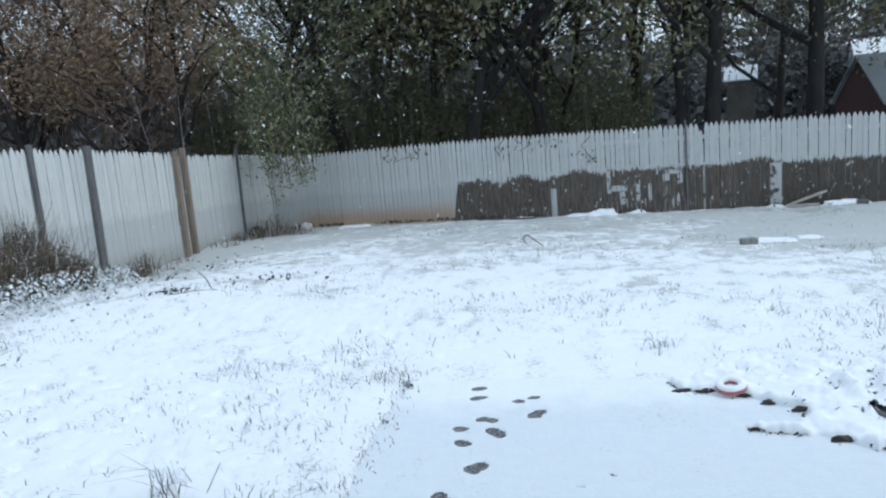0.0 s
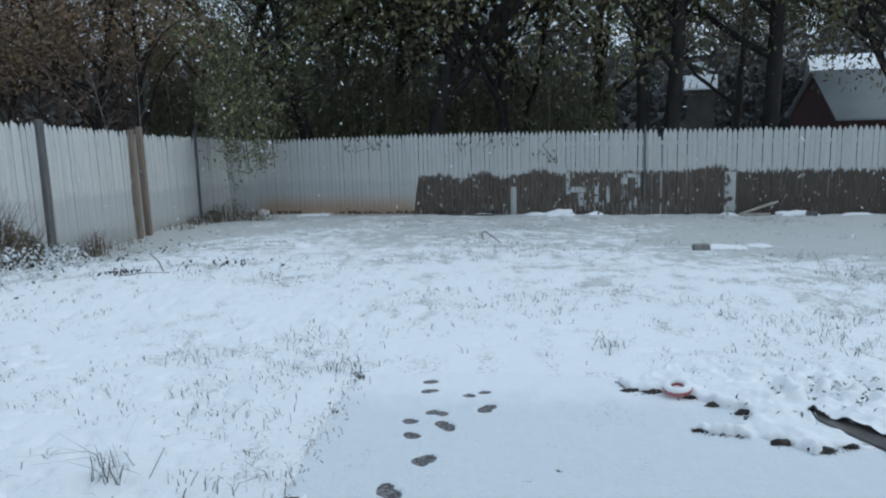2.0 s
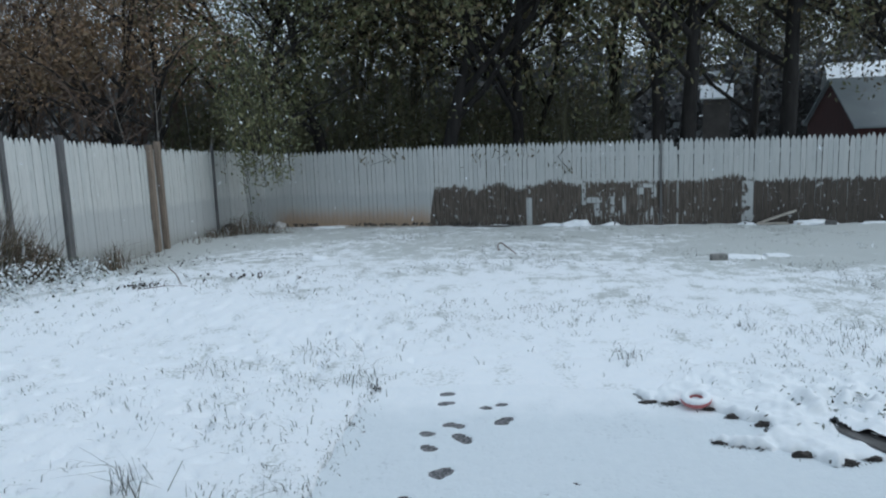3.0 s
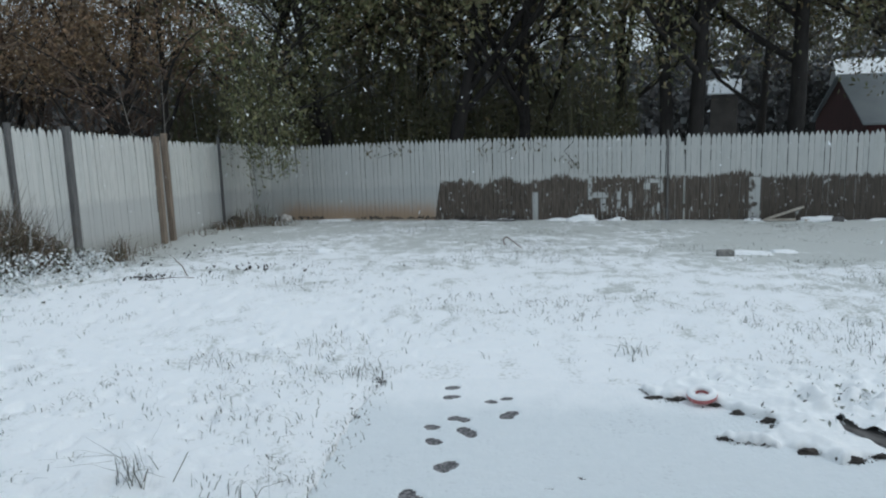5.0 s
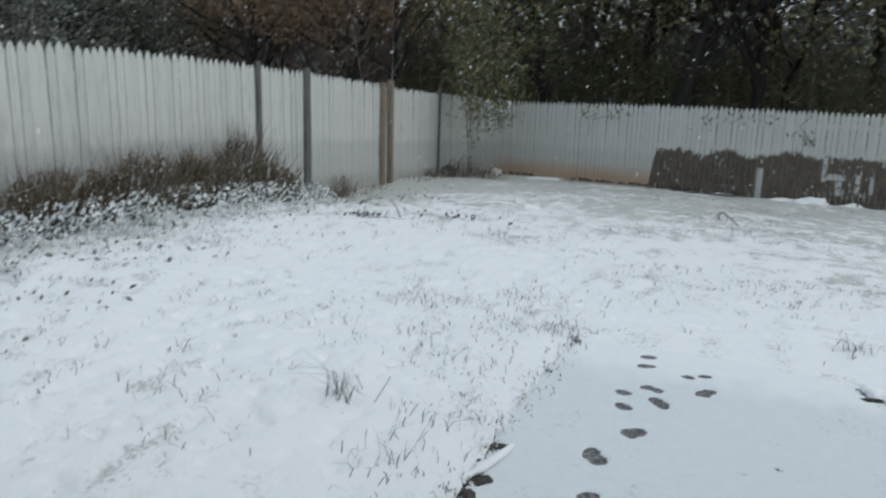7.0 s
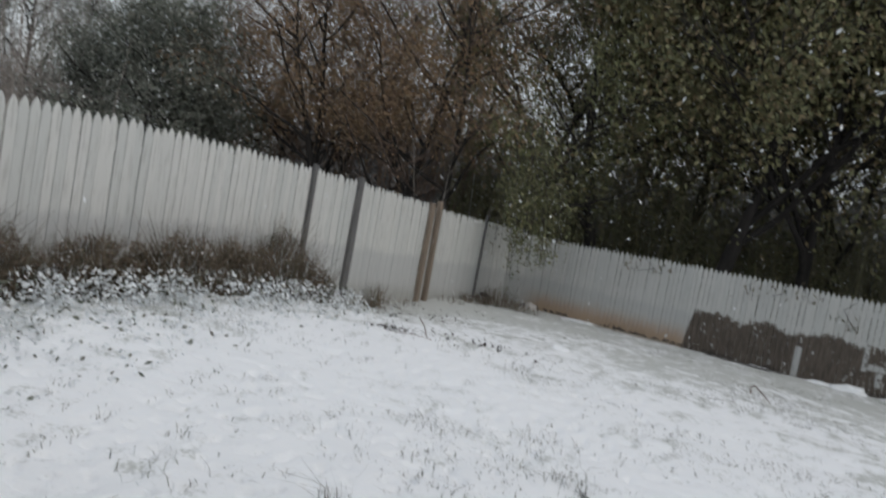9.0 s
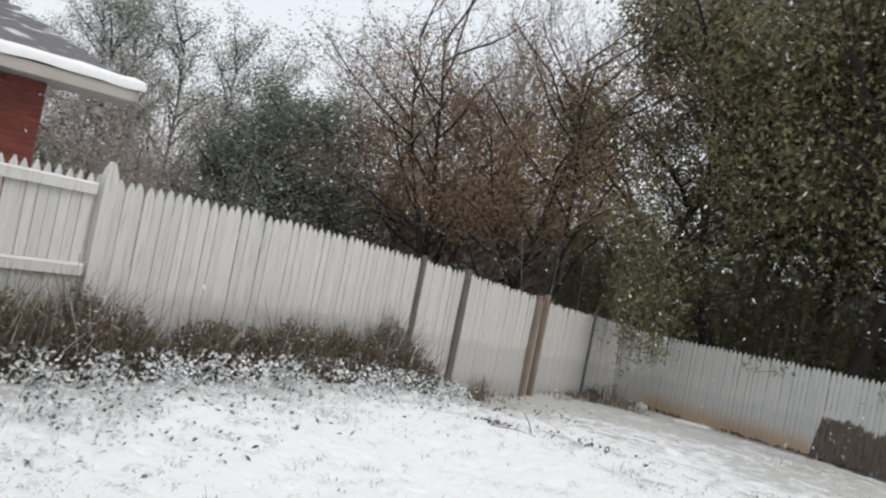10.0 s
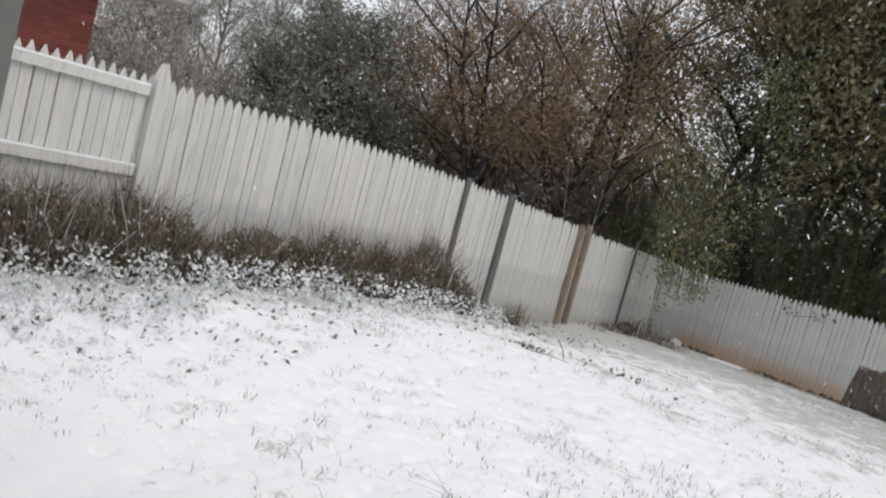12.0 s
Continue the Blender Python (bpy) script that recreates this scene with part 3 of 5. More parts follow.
def fence_run(thing, meshes, start, end, pitch, origin, way, base, rng, skip=(), sink=0.02):
    """Pickets side by side from start to end along way; base gives the foot's height there."""
    turn = math.degrees(math.atan2(way.y, way.x))
    s, k = start, 0
    while s < end:
        if not any(a < s < b for a, b in skip):
            p = origin + way * s
            ob = new("picket", meshes[rng.randrange(len(meshes))])
            ob.parent = thing
            lean = rng.gauss(0, 0.12)
            ob.matrix_local = pose(p.x, p.y, base(s) - sink + rng.gauss(0, 0.008), rng.gauss(0, 0.25), lean, turn) @ pose(0, rng.gauss(0, 0.0025), 0)
        s += pitch * (1 + rng.gauss(0, 0.022))


def rail_along(thing, origin, way, s0, s1, base, height, side, depth=0.04, tall=0.09, material=None, steps=6, name="rail"):
    """A rail that follows the slope, on one side of the pickets."""
    n = Vector((-way.y, way.x, 0))
    bm = bmesh.new()
    for i in range(steps):
        a, b = s0 + (s1 - s0) * i / steps, s0 + (s1 - s0) * (i + 1) / steps - 0.004
        c = []
        for s in (a, b):
            p = origin + way * s
            for dn in (side - depth / 2, side + depth / 2):
                for dz in (-tall / 2, tall / 2):
                    c.append(bm.verts.new((p.x + n.x * dn, p.y + n.y * dn, base(s) + height + dz)))
        for f in ((0, 1, 3, 2), (4, 6, 7, 5), (0, 4, 5, 1), (2, 3, 7, 6), (1, 5, 7, 3), (0, 2, 6, 4)):
            bm.faces.new([c[q] for q in f])
    return part(name, bm, material or M_FENCE, thing)


def flat_ground(x, y):
    return float(ground_height(np.float64(x), np.float64(y)))


def back_base(s):
    return -0.745 - 0.004 * max(s, 0.0) - 0.016 * max(-4.0 - s, 0.0)


def left_base(s):
    tops = [(0.0, 1.87), (4.1, 1.865), (7.0, 1.81), (9.3, 1.68), (10.5, 1.595), (13.1, 1.40), (16.0, 1.215), (18.6, 1.08)]
    for (a, za), (b, zb) in zip(tops, tops[1:]):
        if s <= b:
            return za + (zb - za) * (s - a) / (b - a) - 1.83
    return tops[-1][1] - 1.83


rng = random.Random(4)
back_fence = tagged(new("picket_fence"), "weathered white picket fence with bare brown lower boards", "fence", group="yard fences")
narrow = [picket_mesh("picket", w, h, 0.10, wave=wv) for w, h, wv in ((0.0950, 1.83, 0.0), (0.0935, 1.825, 0.002), (0.0955, 1.835, -0.002), (0.0945, 1.82, 0.001), (0.0950, 1.84, 0.0))]
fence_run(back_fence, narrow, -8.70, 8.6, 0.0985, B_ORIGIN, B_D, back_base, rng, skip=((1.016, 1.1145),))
p = B_ORIGIN + B_D * 1.065 + B_N * 0.004
part("picket", picket_mesh("broken_picket", 0.09, 1.66, 0.01), M_FENCE, back_fence, "picket with its head broken off", m=pose(p.x, p.y, back_base(1.06) - 0.02, 0, 0, -12.48))
for height in (0.30, 0.95, 1.52):
    rail_along(back_fence, B_ORIGIN, B_D, -8.7, 8.6, back_base, height, 0.032)
for s, w in ((-6.9, 0.09), (-4.5, 0.09), (-2.0, 0.09), (3.2, 0.09), (5.7, 0.09), (8.1, 0.09)):
    p = B_ORIGIN + B_D * s + B_N * 0.10
    part("post", boxed(-w / 2, w / 2, -w / 2, w / 2, -0.3, 1.70, bevel=0.006), M_GREYWOOD, back_fence, m=pose(p.x, p.y, back_base(s), 0, 0, -12.48))
p = B_ORIGIN + B_D * 0.795 - B_N * 0.022
part("stake", boxed(-0.018, 0.018, -0.012, 0.012, -0.1, 1.89, bevel=0.003), M_GREYWOOD, back_fence, "thin dark stake against the boards", m=pose(p.x, p.y, back_base(0.8), 0, -0.4, -12.48))

left_fence = tagged(new("picket_fence"), "tall white picket fence stepping down a slope with wooden posts", "fence", group="yard fences")
broad = [picket_mesh("picket", w, h, 0.125, wave=wv, belly=0.68) for w, h, wv in ((0.1080, 2.03, 0.0), (0.1068, 2.02, 0.003), (0.1088, 2.04, -0.003), (0.1075, 2.025, 0.002))]
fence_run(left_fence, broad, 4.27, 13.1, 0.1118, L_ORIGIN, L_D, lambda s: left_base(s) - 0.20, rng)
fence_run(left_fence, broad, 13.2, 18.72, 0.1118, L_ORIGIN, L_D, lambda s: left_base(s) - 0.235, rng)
for height in (0.28, 0.92, 1.50):
    rail_along(left_fence, L_ORIGIN, L_D, 4.2, 18.7, left_base, height, 0.034)
for s, w, d, top, foot, lean, material, label in (
        (9.29, 0.085, 0.05, 1.86, -0.5, 0.0, M_GREYWOOD, "grey weathered post"), (10.53, 0.135, 0.06, 1.87, -0.5, 0.6, M_GREYWOOD, "grey weathered post"),
        (13.14, 0.115, 0.08, 1.83, -0.4, 0.8, M_TANWOOD, "tan wooden post"), (13.47, 0.100, 0.09, 1.90, -0.4, -0.5, M_TANWOOD, "tan wooden post"),
        (15.92, 0.062, 0.05, 1.90, -0.2, 0.5, M_GREYWOOD, "thin grey post")):
    p = L_ORIGIN + L_D * s + L_N * (0.012 + d / 2)
    part("post", boxed(-w / 2, w / 2, -d / 2, d / 2, foot, top, bevel=0.006), material, left_fence, label, m=pose(p.x, p.y, left_base(s), 0, lean, 84.08))

gate = tagged(new("fence_gate"), "white picket gate panel with snow lying on its rails", "gate", group="yard fences")
slim = [picket_mesh("picket", w, 1.83, 0.13) for w in (0.095, 0.0975)]
fence_run(gate, slim, 1.325, 4.085, 0.1020, L_ORIGIN - L_N * 0.02, L_D, lambda s: left_base(s) + 0.005, rng)
p = L_ORIGIN + L_D * 4.13 + L_N * 0.035
post = part("post", picket_mesh("gate_post", 0.135, 1.965, 0.15, 0.09), M_FENCE, gate, "white gate post with a pointed head", m=pose(p.x, p.y, left_base(4.1) - 0.02, 0, 0, 84.08))
for height, s1 in ((1.66, 4.03), (0.90, 4.05)):
    rail_along(gate, L_ORIGIN, L_D, 1.3, s1, left_base, height, -0.028, 0.04, 0.09, None, 1)
    rail_along(gate, L_ORIGIN, L_D, 1.3, s1, left_base, height + 0.056, -0.030, 0.046, 0.022, M_SNOW_CAP, 5, "snow_cap")


# ---------------------------------------------------------------- own house round the camera
def wall_piece(name, *a):
    return tagged(new(name, finish(boxed(*a), name, M_WALL)), "plain painted house wall beside the back door", "wall", kind="structure")


wall_piece("wall_left", -5.0, -0.80, 0.20, 0.36, -0.2, 2.75)
wall_piece("wall_right", 0.62, 6.0, 0.20, 0.36, -0.2, 2.75)
wall_piece("wall_over_door", -0.80, 0.62, 0.20, 0.36, 2.28, 2.75)
wall_piece("wall_back", -5.0, 6.0, -4.2, -4.05, -0.2, 2.75)
wall_piece("wall_side_a", -5.15, -5.0, -4.2, 0.36, -0.2, 2.75)
wall_piece("wall_side_b", 6.0, 6.15, -4.2, 0.36, -0.2, 2.75)
tagged(new("ceiling", finish(boxed(-5.15, 6.15, -4.2, 0.36, 2.755, 2.9), "ceiling", M_WALL)), "plain ceiling of the room behind the door", "ceiling", kind="structure")
tagged(new("floor", finish(boxed(-5.0, 6.0, -4.05, 0.34, -0.15, 0.08), "floor", M_OLDWOOD)), "plain floor of the room behind the door", "floor", kind="structure")
door_frame = tagged(new("door_1"), "grey-beige painted door frame standing open to the yard", "door frame", kind="structure")
jamb = bmesh.new()
box(jamb, -0.80, -0.675, 0.17, 0.3385, 0.0, 2.28, bevel=0.001)
part("jamb", jamb, M_TRIM, door_frame)
part("door_stop", boxed(-0.80, -0.672, 0.339, 0.362, 0.0, 2.28, bevel=0.003), M_STOP, door_frame, "paler rounded door stop")
part("jamb", boxed(0.56, 0.62, 0.17, 0.40, 0.0, 2.28, bevel=0.006), M_TRIM, door_frame)
part("head", boxed(-0.684, 0.559, 0.17, 0.40, 2.22, 2.279, bevel=0.006), M_TRIM, door_frame)
part("sill", boxed(-0.80, 0.62, 0.342, 0.42, 0.0, 0.075, bevel=0.006), M_METAL, door_frame)


# ---------------------------------------------------------------- neighbour's brick house
def brick_house():
    tip = Vector((-7.870, 6.178, 0))
    along, inward = Vector((-0.42, -0.9075, 0)), Vector((-0.9075, 0.42, 0))
    house = tagged(new("brick_house"), "red brick house corner with snowy overhanging roof behind the fence", "house")
    frame_m = Matrix((( along.x, inward.x, 0, tip.x), (along.y, inward.y, 0, tip.y), (0, 0, 1, 0), (0, 0, 0, 1)))
    # local: x along the eave away from the corner, y into the house
    def place(verts, faces, name, material, label="", parent=house):
        me = mesh_from(name, [frame_m @ Vector(v) for v in verts], faces, material)
        return part(name, me, material, parent, label)
    def slab_box(x0, x1, y0, y1, z0, z1):
        v = [(x, y, z) for x in (x0, x1) for y in (y0, y1) for z in (z0, z1)]
        return v, [(0, 1, 3, 2), (4, 6, 7, 5), (0, 4, 5, 1), (2, 3, 7, 6), (1, 5, 7, 3), (0, 2, 6, 4)]
    wall = place(*slab_box(0.90, 7.0, 0.42, 7.0, -0.3, 2.805), "wall", M_MORTAR, "red brick wall")
    place(*slab_box(0.02, 7.2, 0.02, 0.70, 2.81, 2.84), "soffit", M_FASCIA)
    place(*slab_box(0.88, 7.2, 0.702, 7.2, 2.81, 2.84), "soffit", M_FASCIA)
    place(*slab_box(0.02, 0.90, 0.702, 0.72, 2.81, 2.95), "fascia", M_FASCIA)
    place(*slab_box(0.0, 7.2, -0.02, 0.018, 2.815, 2.95), "fascia", M_FASCIA, "beige painted fascia board")
    place(*slab_box(-0.02, 0.018, -0.02, 0.70, 2.815, 2.95), "fascia", M_FASCIA, "beige painted fascia board")
    z0, k = 2.96, 0.56
    roof = place([(-0.04, -0.04, z0), (7.2, -0.04, z0), (7.2, 3.4, z0 + 3.4 * k), (3.4, 3.4, z0 + 3.4 * k), (-0.04, 0.74, z0), (7.2, 7.2, z0), (0.86, 0.74, z0), (0.86, 7.2, z0)],
                 [(0, 1, 2, 3), (0, 3, 4), (4, 3, 6), (6, 3, 7), (3, 2, 5, 7)], "roof", M_SHINGLE, "grey shingle roof dusted with snow")
    course = 0.14
    for i in range(1, 22):
        y = i * course
        v, f = slab_box(y - 0.04, 7.2, y, y + course * 0.96, 0, 0.008)
        v = [(a, b, z0 + b * k + 0.012 * (1 - (b - y) / course) + c) for a, b, c in v]
        place(v, f, "shingle", M_SHINGLE, "", roof)
    # snow lying along the eave
    bm = bmesh.new()
    n = 60
    prof = [(-0.05, 0.0), (-0.06, 0.08), (-0.02, 0.125), (0.10, 0.155), (0.24, 0.175), (0.32, 0.13)]
    rows = []
    for i in range(n + 1):
        x = -0.07 + 7.2 * i / n
        shrink = 1.0 if i > 0 else 0.8
        rows.append([bm.verts.new(frame_m @ Vector((x, y + 0.012 * noise.noise(Vector((x * 3, y, 0))), z0 - 0.005 + z * shrink + 0.030 * noise.noise(Vector((x * 2.3, y * 5, 7)))))) for y, z in prof])
    for a, b in zip(rows, rows[1:]):
        for j in range(len(prof) - 1):
            bm.faces.new((a[j], a[j + 1], b[j + 1], b[j]))
    bm.faces.new(rows[0])
    bmesh.ops.recalc_face_normals(bm, faces=bm.faces[:])
    part("snow_cap", bm, M_SNOW_CAP, house, "thick strip of snow on the eave", True)
    # floodlight on a conduit under the soffit
    light = tagged(new("flood_light"), "small white flood lamp on a conduit under the soffit", "lamp")
    c0, c1 = frame_m @ Vector((0.92, 0.40, 2.66)), frame_m @ Vector((0.35, 0.25, 2.68))
    v, f = tubes([(c0, c1, 0.012, 0.012), (c1, c1 + Vector((0, 0, 0.08)), 0.012, 0.012)], 8)
    part("conduit", mesh_from("conduit", v, f, M_METAL), M_METAL, light)
    bm = bmesh.new()
    bmesh.ops.create_cone(bm, cap_ends=True, segments=18, radius1=0.075, radius2=0.05, depth=0.09, matrix=Matrix.Translation(c1 - Vector((0, 0, 0.05))))
    part("lamp_head", bm, M_FASCIA, light, "white lamp head")
    return wall, frame_m


# ---------------------------------------------------------------- distant buildings
def polar(az, d):
    return Vector((-math.sin(radians(az)) * d, math.cos(radians(az)) * d, 0))


def gable_building(name, label, corner, turn, length, depth, base, eave, ridge, wall_m, roof_m, overhang=0.15):
    thing = tagged(new(name), label, "building")
    m = pose(corner.x, corner.y, 0, 0, 0, turn)
    bm = bmesh.new()
    half = depth / 2
    v = [bm.verts.new(m @ Vector(q)) for q in ((0, 0, base), (length, 0, base), (length, depth, base), (0, depth, base), (0, 0, eave), (length, 0, eave), (length, depth, eave), (0, depth, eave), (0, half, ridge), (length, half, ridge))]
    for f in ((0, 1, 5, 4), (2, 3, 7, 6), (3, 0, 4, 8, 7), (1, 2, 6, 9, 5)):
        bm.faces.new([v[i] for i in f])
    part("wall", bm, wall_m, thing)
    for side in (0, 1):
        y0, y1 = (-overhang, half) if side == 0 else (depth + overhang, half)
        drop = overhang * (ridge - eave) / half
        bm = bmesh.new()
        q = [(-overhang, y0, eave - drop), (length + overhang, y0, eave - drop), (length + overhang, y1, ridge), (-overhang, y1, ridge)]
        lo = [bm.verts.new(m @ Vector(a)) for a in q]
        hi = [bm.verts.new(m @ Vector((a[0], a[1], a[2] + 0.07))) for a in q]
        bm.faces.new(lo)
        bm.faces.new(hi)
        for i in range(4):
            bm.faces.new((lo[i], lo[(i + 1) % 4], hi[(i + 1) % 4], hi[i]))
        bmesh.ops.recalc_face_normals(bm, faces=bm.faces[:])
        part("roof", bm, roof_m, thing, "snow-covered roof slope")
    return thing


gable_building("red_shed", "dark red barn-like shed with a snow-dusted metal roof", polar(-27.45, 30.5), -8, 6.5, 5.5, -1.2, 0.85, 2.50, M_BARN, M_BARN_ROOF)
gable_building("distant_house", "distant house with a snow-white roof behind the trees", polar(-26.0, 42), -22, 9.0, 5.0, -1.2, 2.5, 3.55, M_FAR_WALL, M_SNOW_CAP, 0.3)
gable_building("distant_shed", "small distant shed with a snow-white roof behind the trees", polar(-17.9, 41), -20, 1.25, 2.4, -1.2, 2.15, 2.75, M_FAR_WALL, M_SNOW_CAP, 0.15)


# ---------------------------------------------------------------- trees
def grow(rng, height, radius, stems=1, first=0.25, spread=0.55, up=0.35, levels=4, kids=(7, 5, 4), droop=0.0, reach=0.42, bend=0.12, lean=None, tilt=0.36):
    """Segments of trunk and limbs, and the points along the outer twigs where leaves sit."""
    segs, twigs = [], []

    def branch(p, d, length, r, level):
        n = (9, 6, 4, 3)[min(level, 3)]
        pts = [p]
        for i in range(n):
            d = (d + Vector((rng.gauss(0, bend * (0.5 if level == 0 else 1)), rng.gauss(0, bend * (0.5 if level == 0 else 1)), rng.gauss(0, bend) + (up * 0.25 if level else 0.04) - (droop * 0.3 * level)))).normalized()
            q = p + d * (length / n)
            r1 = r * (1 - 0.75 * (i + 1) / n) if level else r * (1 - 0.92 * (i + 1) / n)
            segs.append((tuple(p), tuple(q), r * (1 - (0.75 if level else 0.92) * i / n), max(r1, 0.004), level))
            p = q
            pts.append((p))
            if level >= levels - 2:
                twigs.append((tuple(p), tuple(d), level))
        if level < levels - 1:
            count = kids[min(level, len(kids) - 1)]
            for c in range(count):
                f = (first if level == 0 else 0.2) + (1 - (first if level == 0 else 0.2)) * (c + rng.random()) / count
                x = min(f * n, n - 0.001)
                i = int(x)
                q = pts[i].lerp(pts[i + 1], x - i)
                a = rng.random() * 2 * math.pi
                side = Vector((math.cos(a), math.sin(a), 0))
                nd = (d * (1 - spread) + side * spread + Vector((0, 0, up * 0.5 * rng.random()))).normalized()
                branch(q, nd, length * reach * (1.25 - 0.5 * f) * rng.uniform(0.8, 1.25), r * 0.42 * (1.15 - 0.5 * f), level + 1)

    for k in range(stems):
        a = 2 * math.pi * (k + rng.random() * 0.5) / stems
        out = 0.0 if stems == 1 else tilt
        way = Vector(lean) if lean else Vector((math.cos(a) * out, math.sin(a) * out, 1))
        branch(Vector((math.cos(a) * 0.12 * (stems > 1), math.sin(a) * 0.12 * (stems > 1), -0.2)), way.normalized(), height * (1 if k == 0 else rng.uniform(0.8, 1.0)), radius, 0)
    return segs, twigs


def make_tree(name, label, seed, leaf_m, bark_m, leaves, leaf=(0.10, 0.04), scatter=0.30, hang=0.3, group="trees behind the fence", low=None, high=None, clump=2.2, twig_m=None, **shape):
    rng, nrng = random.Random(seed), np.random.default_rng(seed)
    tree = tagged(new(name), label, "tree", group=group)
    segs, twigs = grow(rng, **shape)
    thick = [s[:4] for s in segs if s[4] <= 1]
    thin = [s[:4] for s in segs if s[4] > 1]
    v, f = tubes(thick, 7)
    part("trunk", mesh_from("trunk", v, f, bark_m, True), bark_m, tree)
    if thin:
        v, f = tubes(thin, 3)
        tagged(part("branching", mesh_from("branching", v, f, twig_m or bark_m), twig_m or bark_m, tree), kind="stuff")
    at = np.array([t[0] for t in twigs])
    if low is not None:
        at = at[nrng.random(len(at)) < np.clip((low + 1.6 - at[:, 2]) / 3.2, 0, 1)]
    if high is not None:
        at = at[(at[:, 2] > high) | (nrng.random(len(at)) < 0.10)]
    weight = np.exp(nrng.normal(0, 0.9, len(at))) * np.clip(at[:, 2] / 4.0, 0.25, 2.0)
    # leaves gather in clumps with gaps between
    weight *= np.exp(clump * np.array([noise.noise(Vector(p) * 0.62) + 0.6 * noise.noise(Vector(p) * 1.5) for p in at]))
    pick = nrng.choice(len(at), leaves, p=weight / weight.sum())
    centres = at[pick] + nrng.normal(0, scatter, (leaves, 3)) * np.array([1, 1, 0.8])
    centres[:, 2] -= hang * nrng.random(leaves)
    centres = centres[centres[:, 2] > 0.2]
    part("crown", quads_mesh("crown", leaf_quads(nrng, centres, *leaf, min(hang, 0.9)), leaf_m), leaf_m, tree)
    return tree


def stand(tree, az, d, scale=1.0, turn=0.0, first=False, dz=0.0):
    p = polar(az, d)
    m = pose(p.x, p.y, flat_ground(p.x, p.y) + dz, 0, 0, turn) @ Matrix.Diagonal((scale, scale, scale, 1))
    if first:
        tree.matrix_world = m
        return tree
    made = copy_thing(tree, m)
    made.scale = (scale, scale, scale)
    return made


OAK = dict(height=10.5, radius=0.21, first=0.18, spread=0.52, up=0.30, levels=4, kids=(11, 9, 6), droop=0.07, reach=0.50, bend=0.14)
oak_a = make_tree("oak_tree", "large dark tree with dense small olive-green leaves", 11, M_OAK, M_BARK, 29000, (0.17, 0.066), 0.30, 1.7, high=1.2, **OAK)
oak_b = make_tree("oak_tree", "large dark tree with dense brownish-green leaves", 23, M_OAK_DARK, M_BARK, 26000, (0.18, 0.070), 0.30, 1.7, high=1.0, **OAK)
oak_c = make_tree("oak_tree", "tall dark tree with a straight trunk and thin olive leaves", 37, M_OAK, M_BARK, 14000, (0.16, 0.058), 0.28, 1.2, high=2.0,
                  height=12.5, radius=0.22, first=0.24, spread=0.60, up=0.22, levels=4, kids=(12, 8, 5), droop=0.05, reach=0.36, bend=0.10)
multi = make_tree("multi_stem_tree", "tree forking low into dark stems with rusty brown leaves", 5, M_RUST, M_BARK, 22000, (0.095, 0.042), 0.32, 0.4, low=6.6, high=3.6, clump=1.6, twig_m=M_BARK_RED,
                  height=9.0, radius=0.125, stems=3, first=0.12, spread=0.58, up=0.16, levels=4, kids=(13, 7, 5), reach=0.38, bend=0.16, tilt=0.24)
bare = make_tree("bare_tree", "leafless winter tree with fine upswept branches", 8, M_RUST, M_BARK_RED, 5000, (0.075, 0.035), 0.22, 0.1,
                 height=10.5, radius=0.050, stems=5, first=0.12, spread=0.40, up=0.42, levels=4, kids=(13, 8, 5), reach=0.34, bend=0.15)
cedar = make_tree("evergreen_tree", "dark evergreen shrubby tree with dense foliage", 31, M_CEDAR, M_BARK, 15000, (0.12, 0.048), 0.28, 0.1,
                  height=5.2, radius=0.10, first=0.05, spread=0.8, up=0.25, levels=3, kids=(34, 10), reach=0.36, bend=0.08)
frosted = make_tree("snowy_tree", "tall narrow tree with pale snow-dusted foliage", 44, M_SNOWLEAF, M_BARK, 9500, (0.15, 0.068), 0.34, 0.1, clump=0.6,
                    height=11.5, radius=0.16, first=0.10, spread=0.50, up=0.30, levels=4, kids=(22, 6, 4), reach=0.24, bend=0.10)

stand(oak_a, 8.5, 22.8, 1.0, 20, True)
stand(oak_b, 3.5, 29.5, 1.15, 70, True)
stand(oak_c, -14.9, 21.5, 1.0, 0, True)
stand(oak_c, -17.1, 21.2, 1.08, 140)
stand(oak_c, -23.4, 22.0, 1.15, 75)
for kind, az, d, scale, turn in (
        (oak_a, 1.0, 20.6, 1.12, 160), (oak_b, -7.5, 26.5, 1.0, 200), (oak_a, -33.5, 24.0, 1.0, 15),
        (oak_b, -36.0, 23.5, 1.1, 95), (oak_b, -12.0, 30.0, 1.25, 280),
        (oak_b, 14.5, 26.0, 1.05, 10), (oak_b, 7.0, 35.0, 1.3, 320), (oak_b, -32.0, 29.0, 1.1, 130), (oak_a, -5.0, 22.3, 0.98, 60), (oak_b, -21.0, 36.0, 1.1, 75)):
    stand(kind, az, d, scale, turn)
stand(multi, 22.2, 20.6, 1.0, 205, True)
for az, d, scale, turn in ((29.5, 22.5, 1.05, 140), (34.5, 25.5, 0.85, 250)):
    stand(multi, az, d, scale, turn)
stand(bare, 31.0, 26.0, 1.0, 0, True)
for az, d, scale, turn in ((25.5, 24.0, 1.05, 60), (36.0, 27.5, 0.9, 130), (21.0, 24.5, 1.0, 270), (39.0, 33.0, 0.82, 320)):
    stand(bare, az, d, scale, turn)
stand(cedar, 42.0, 20.8, 1.0, 0, True)
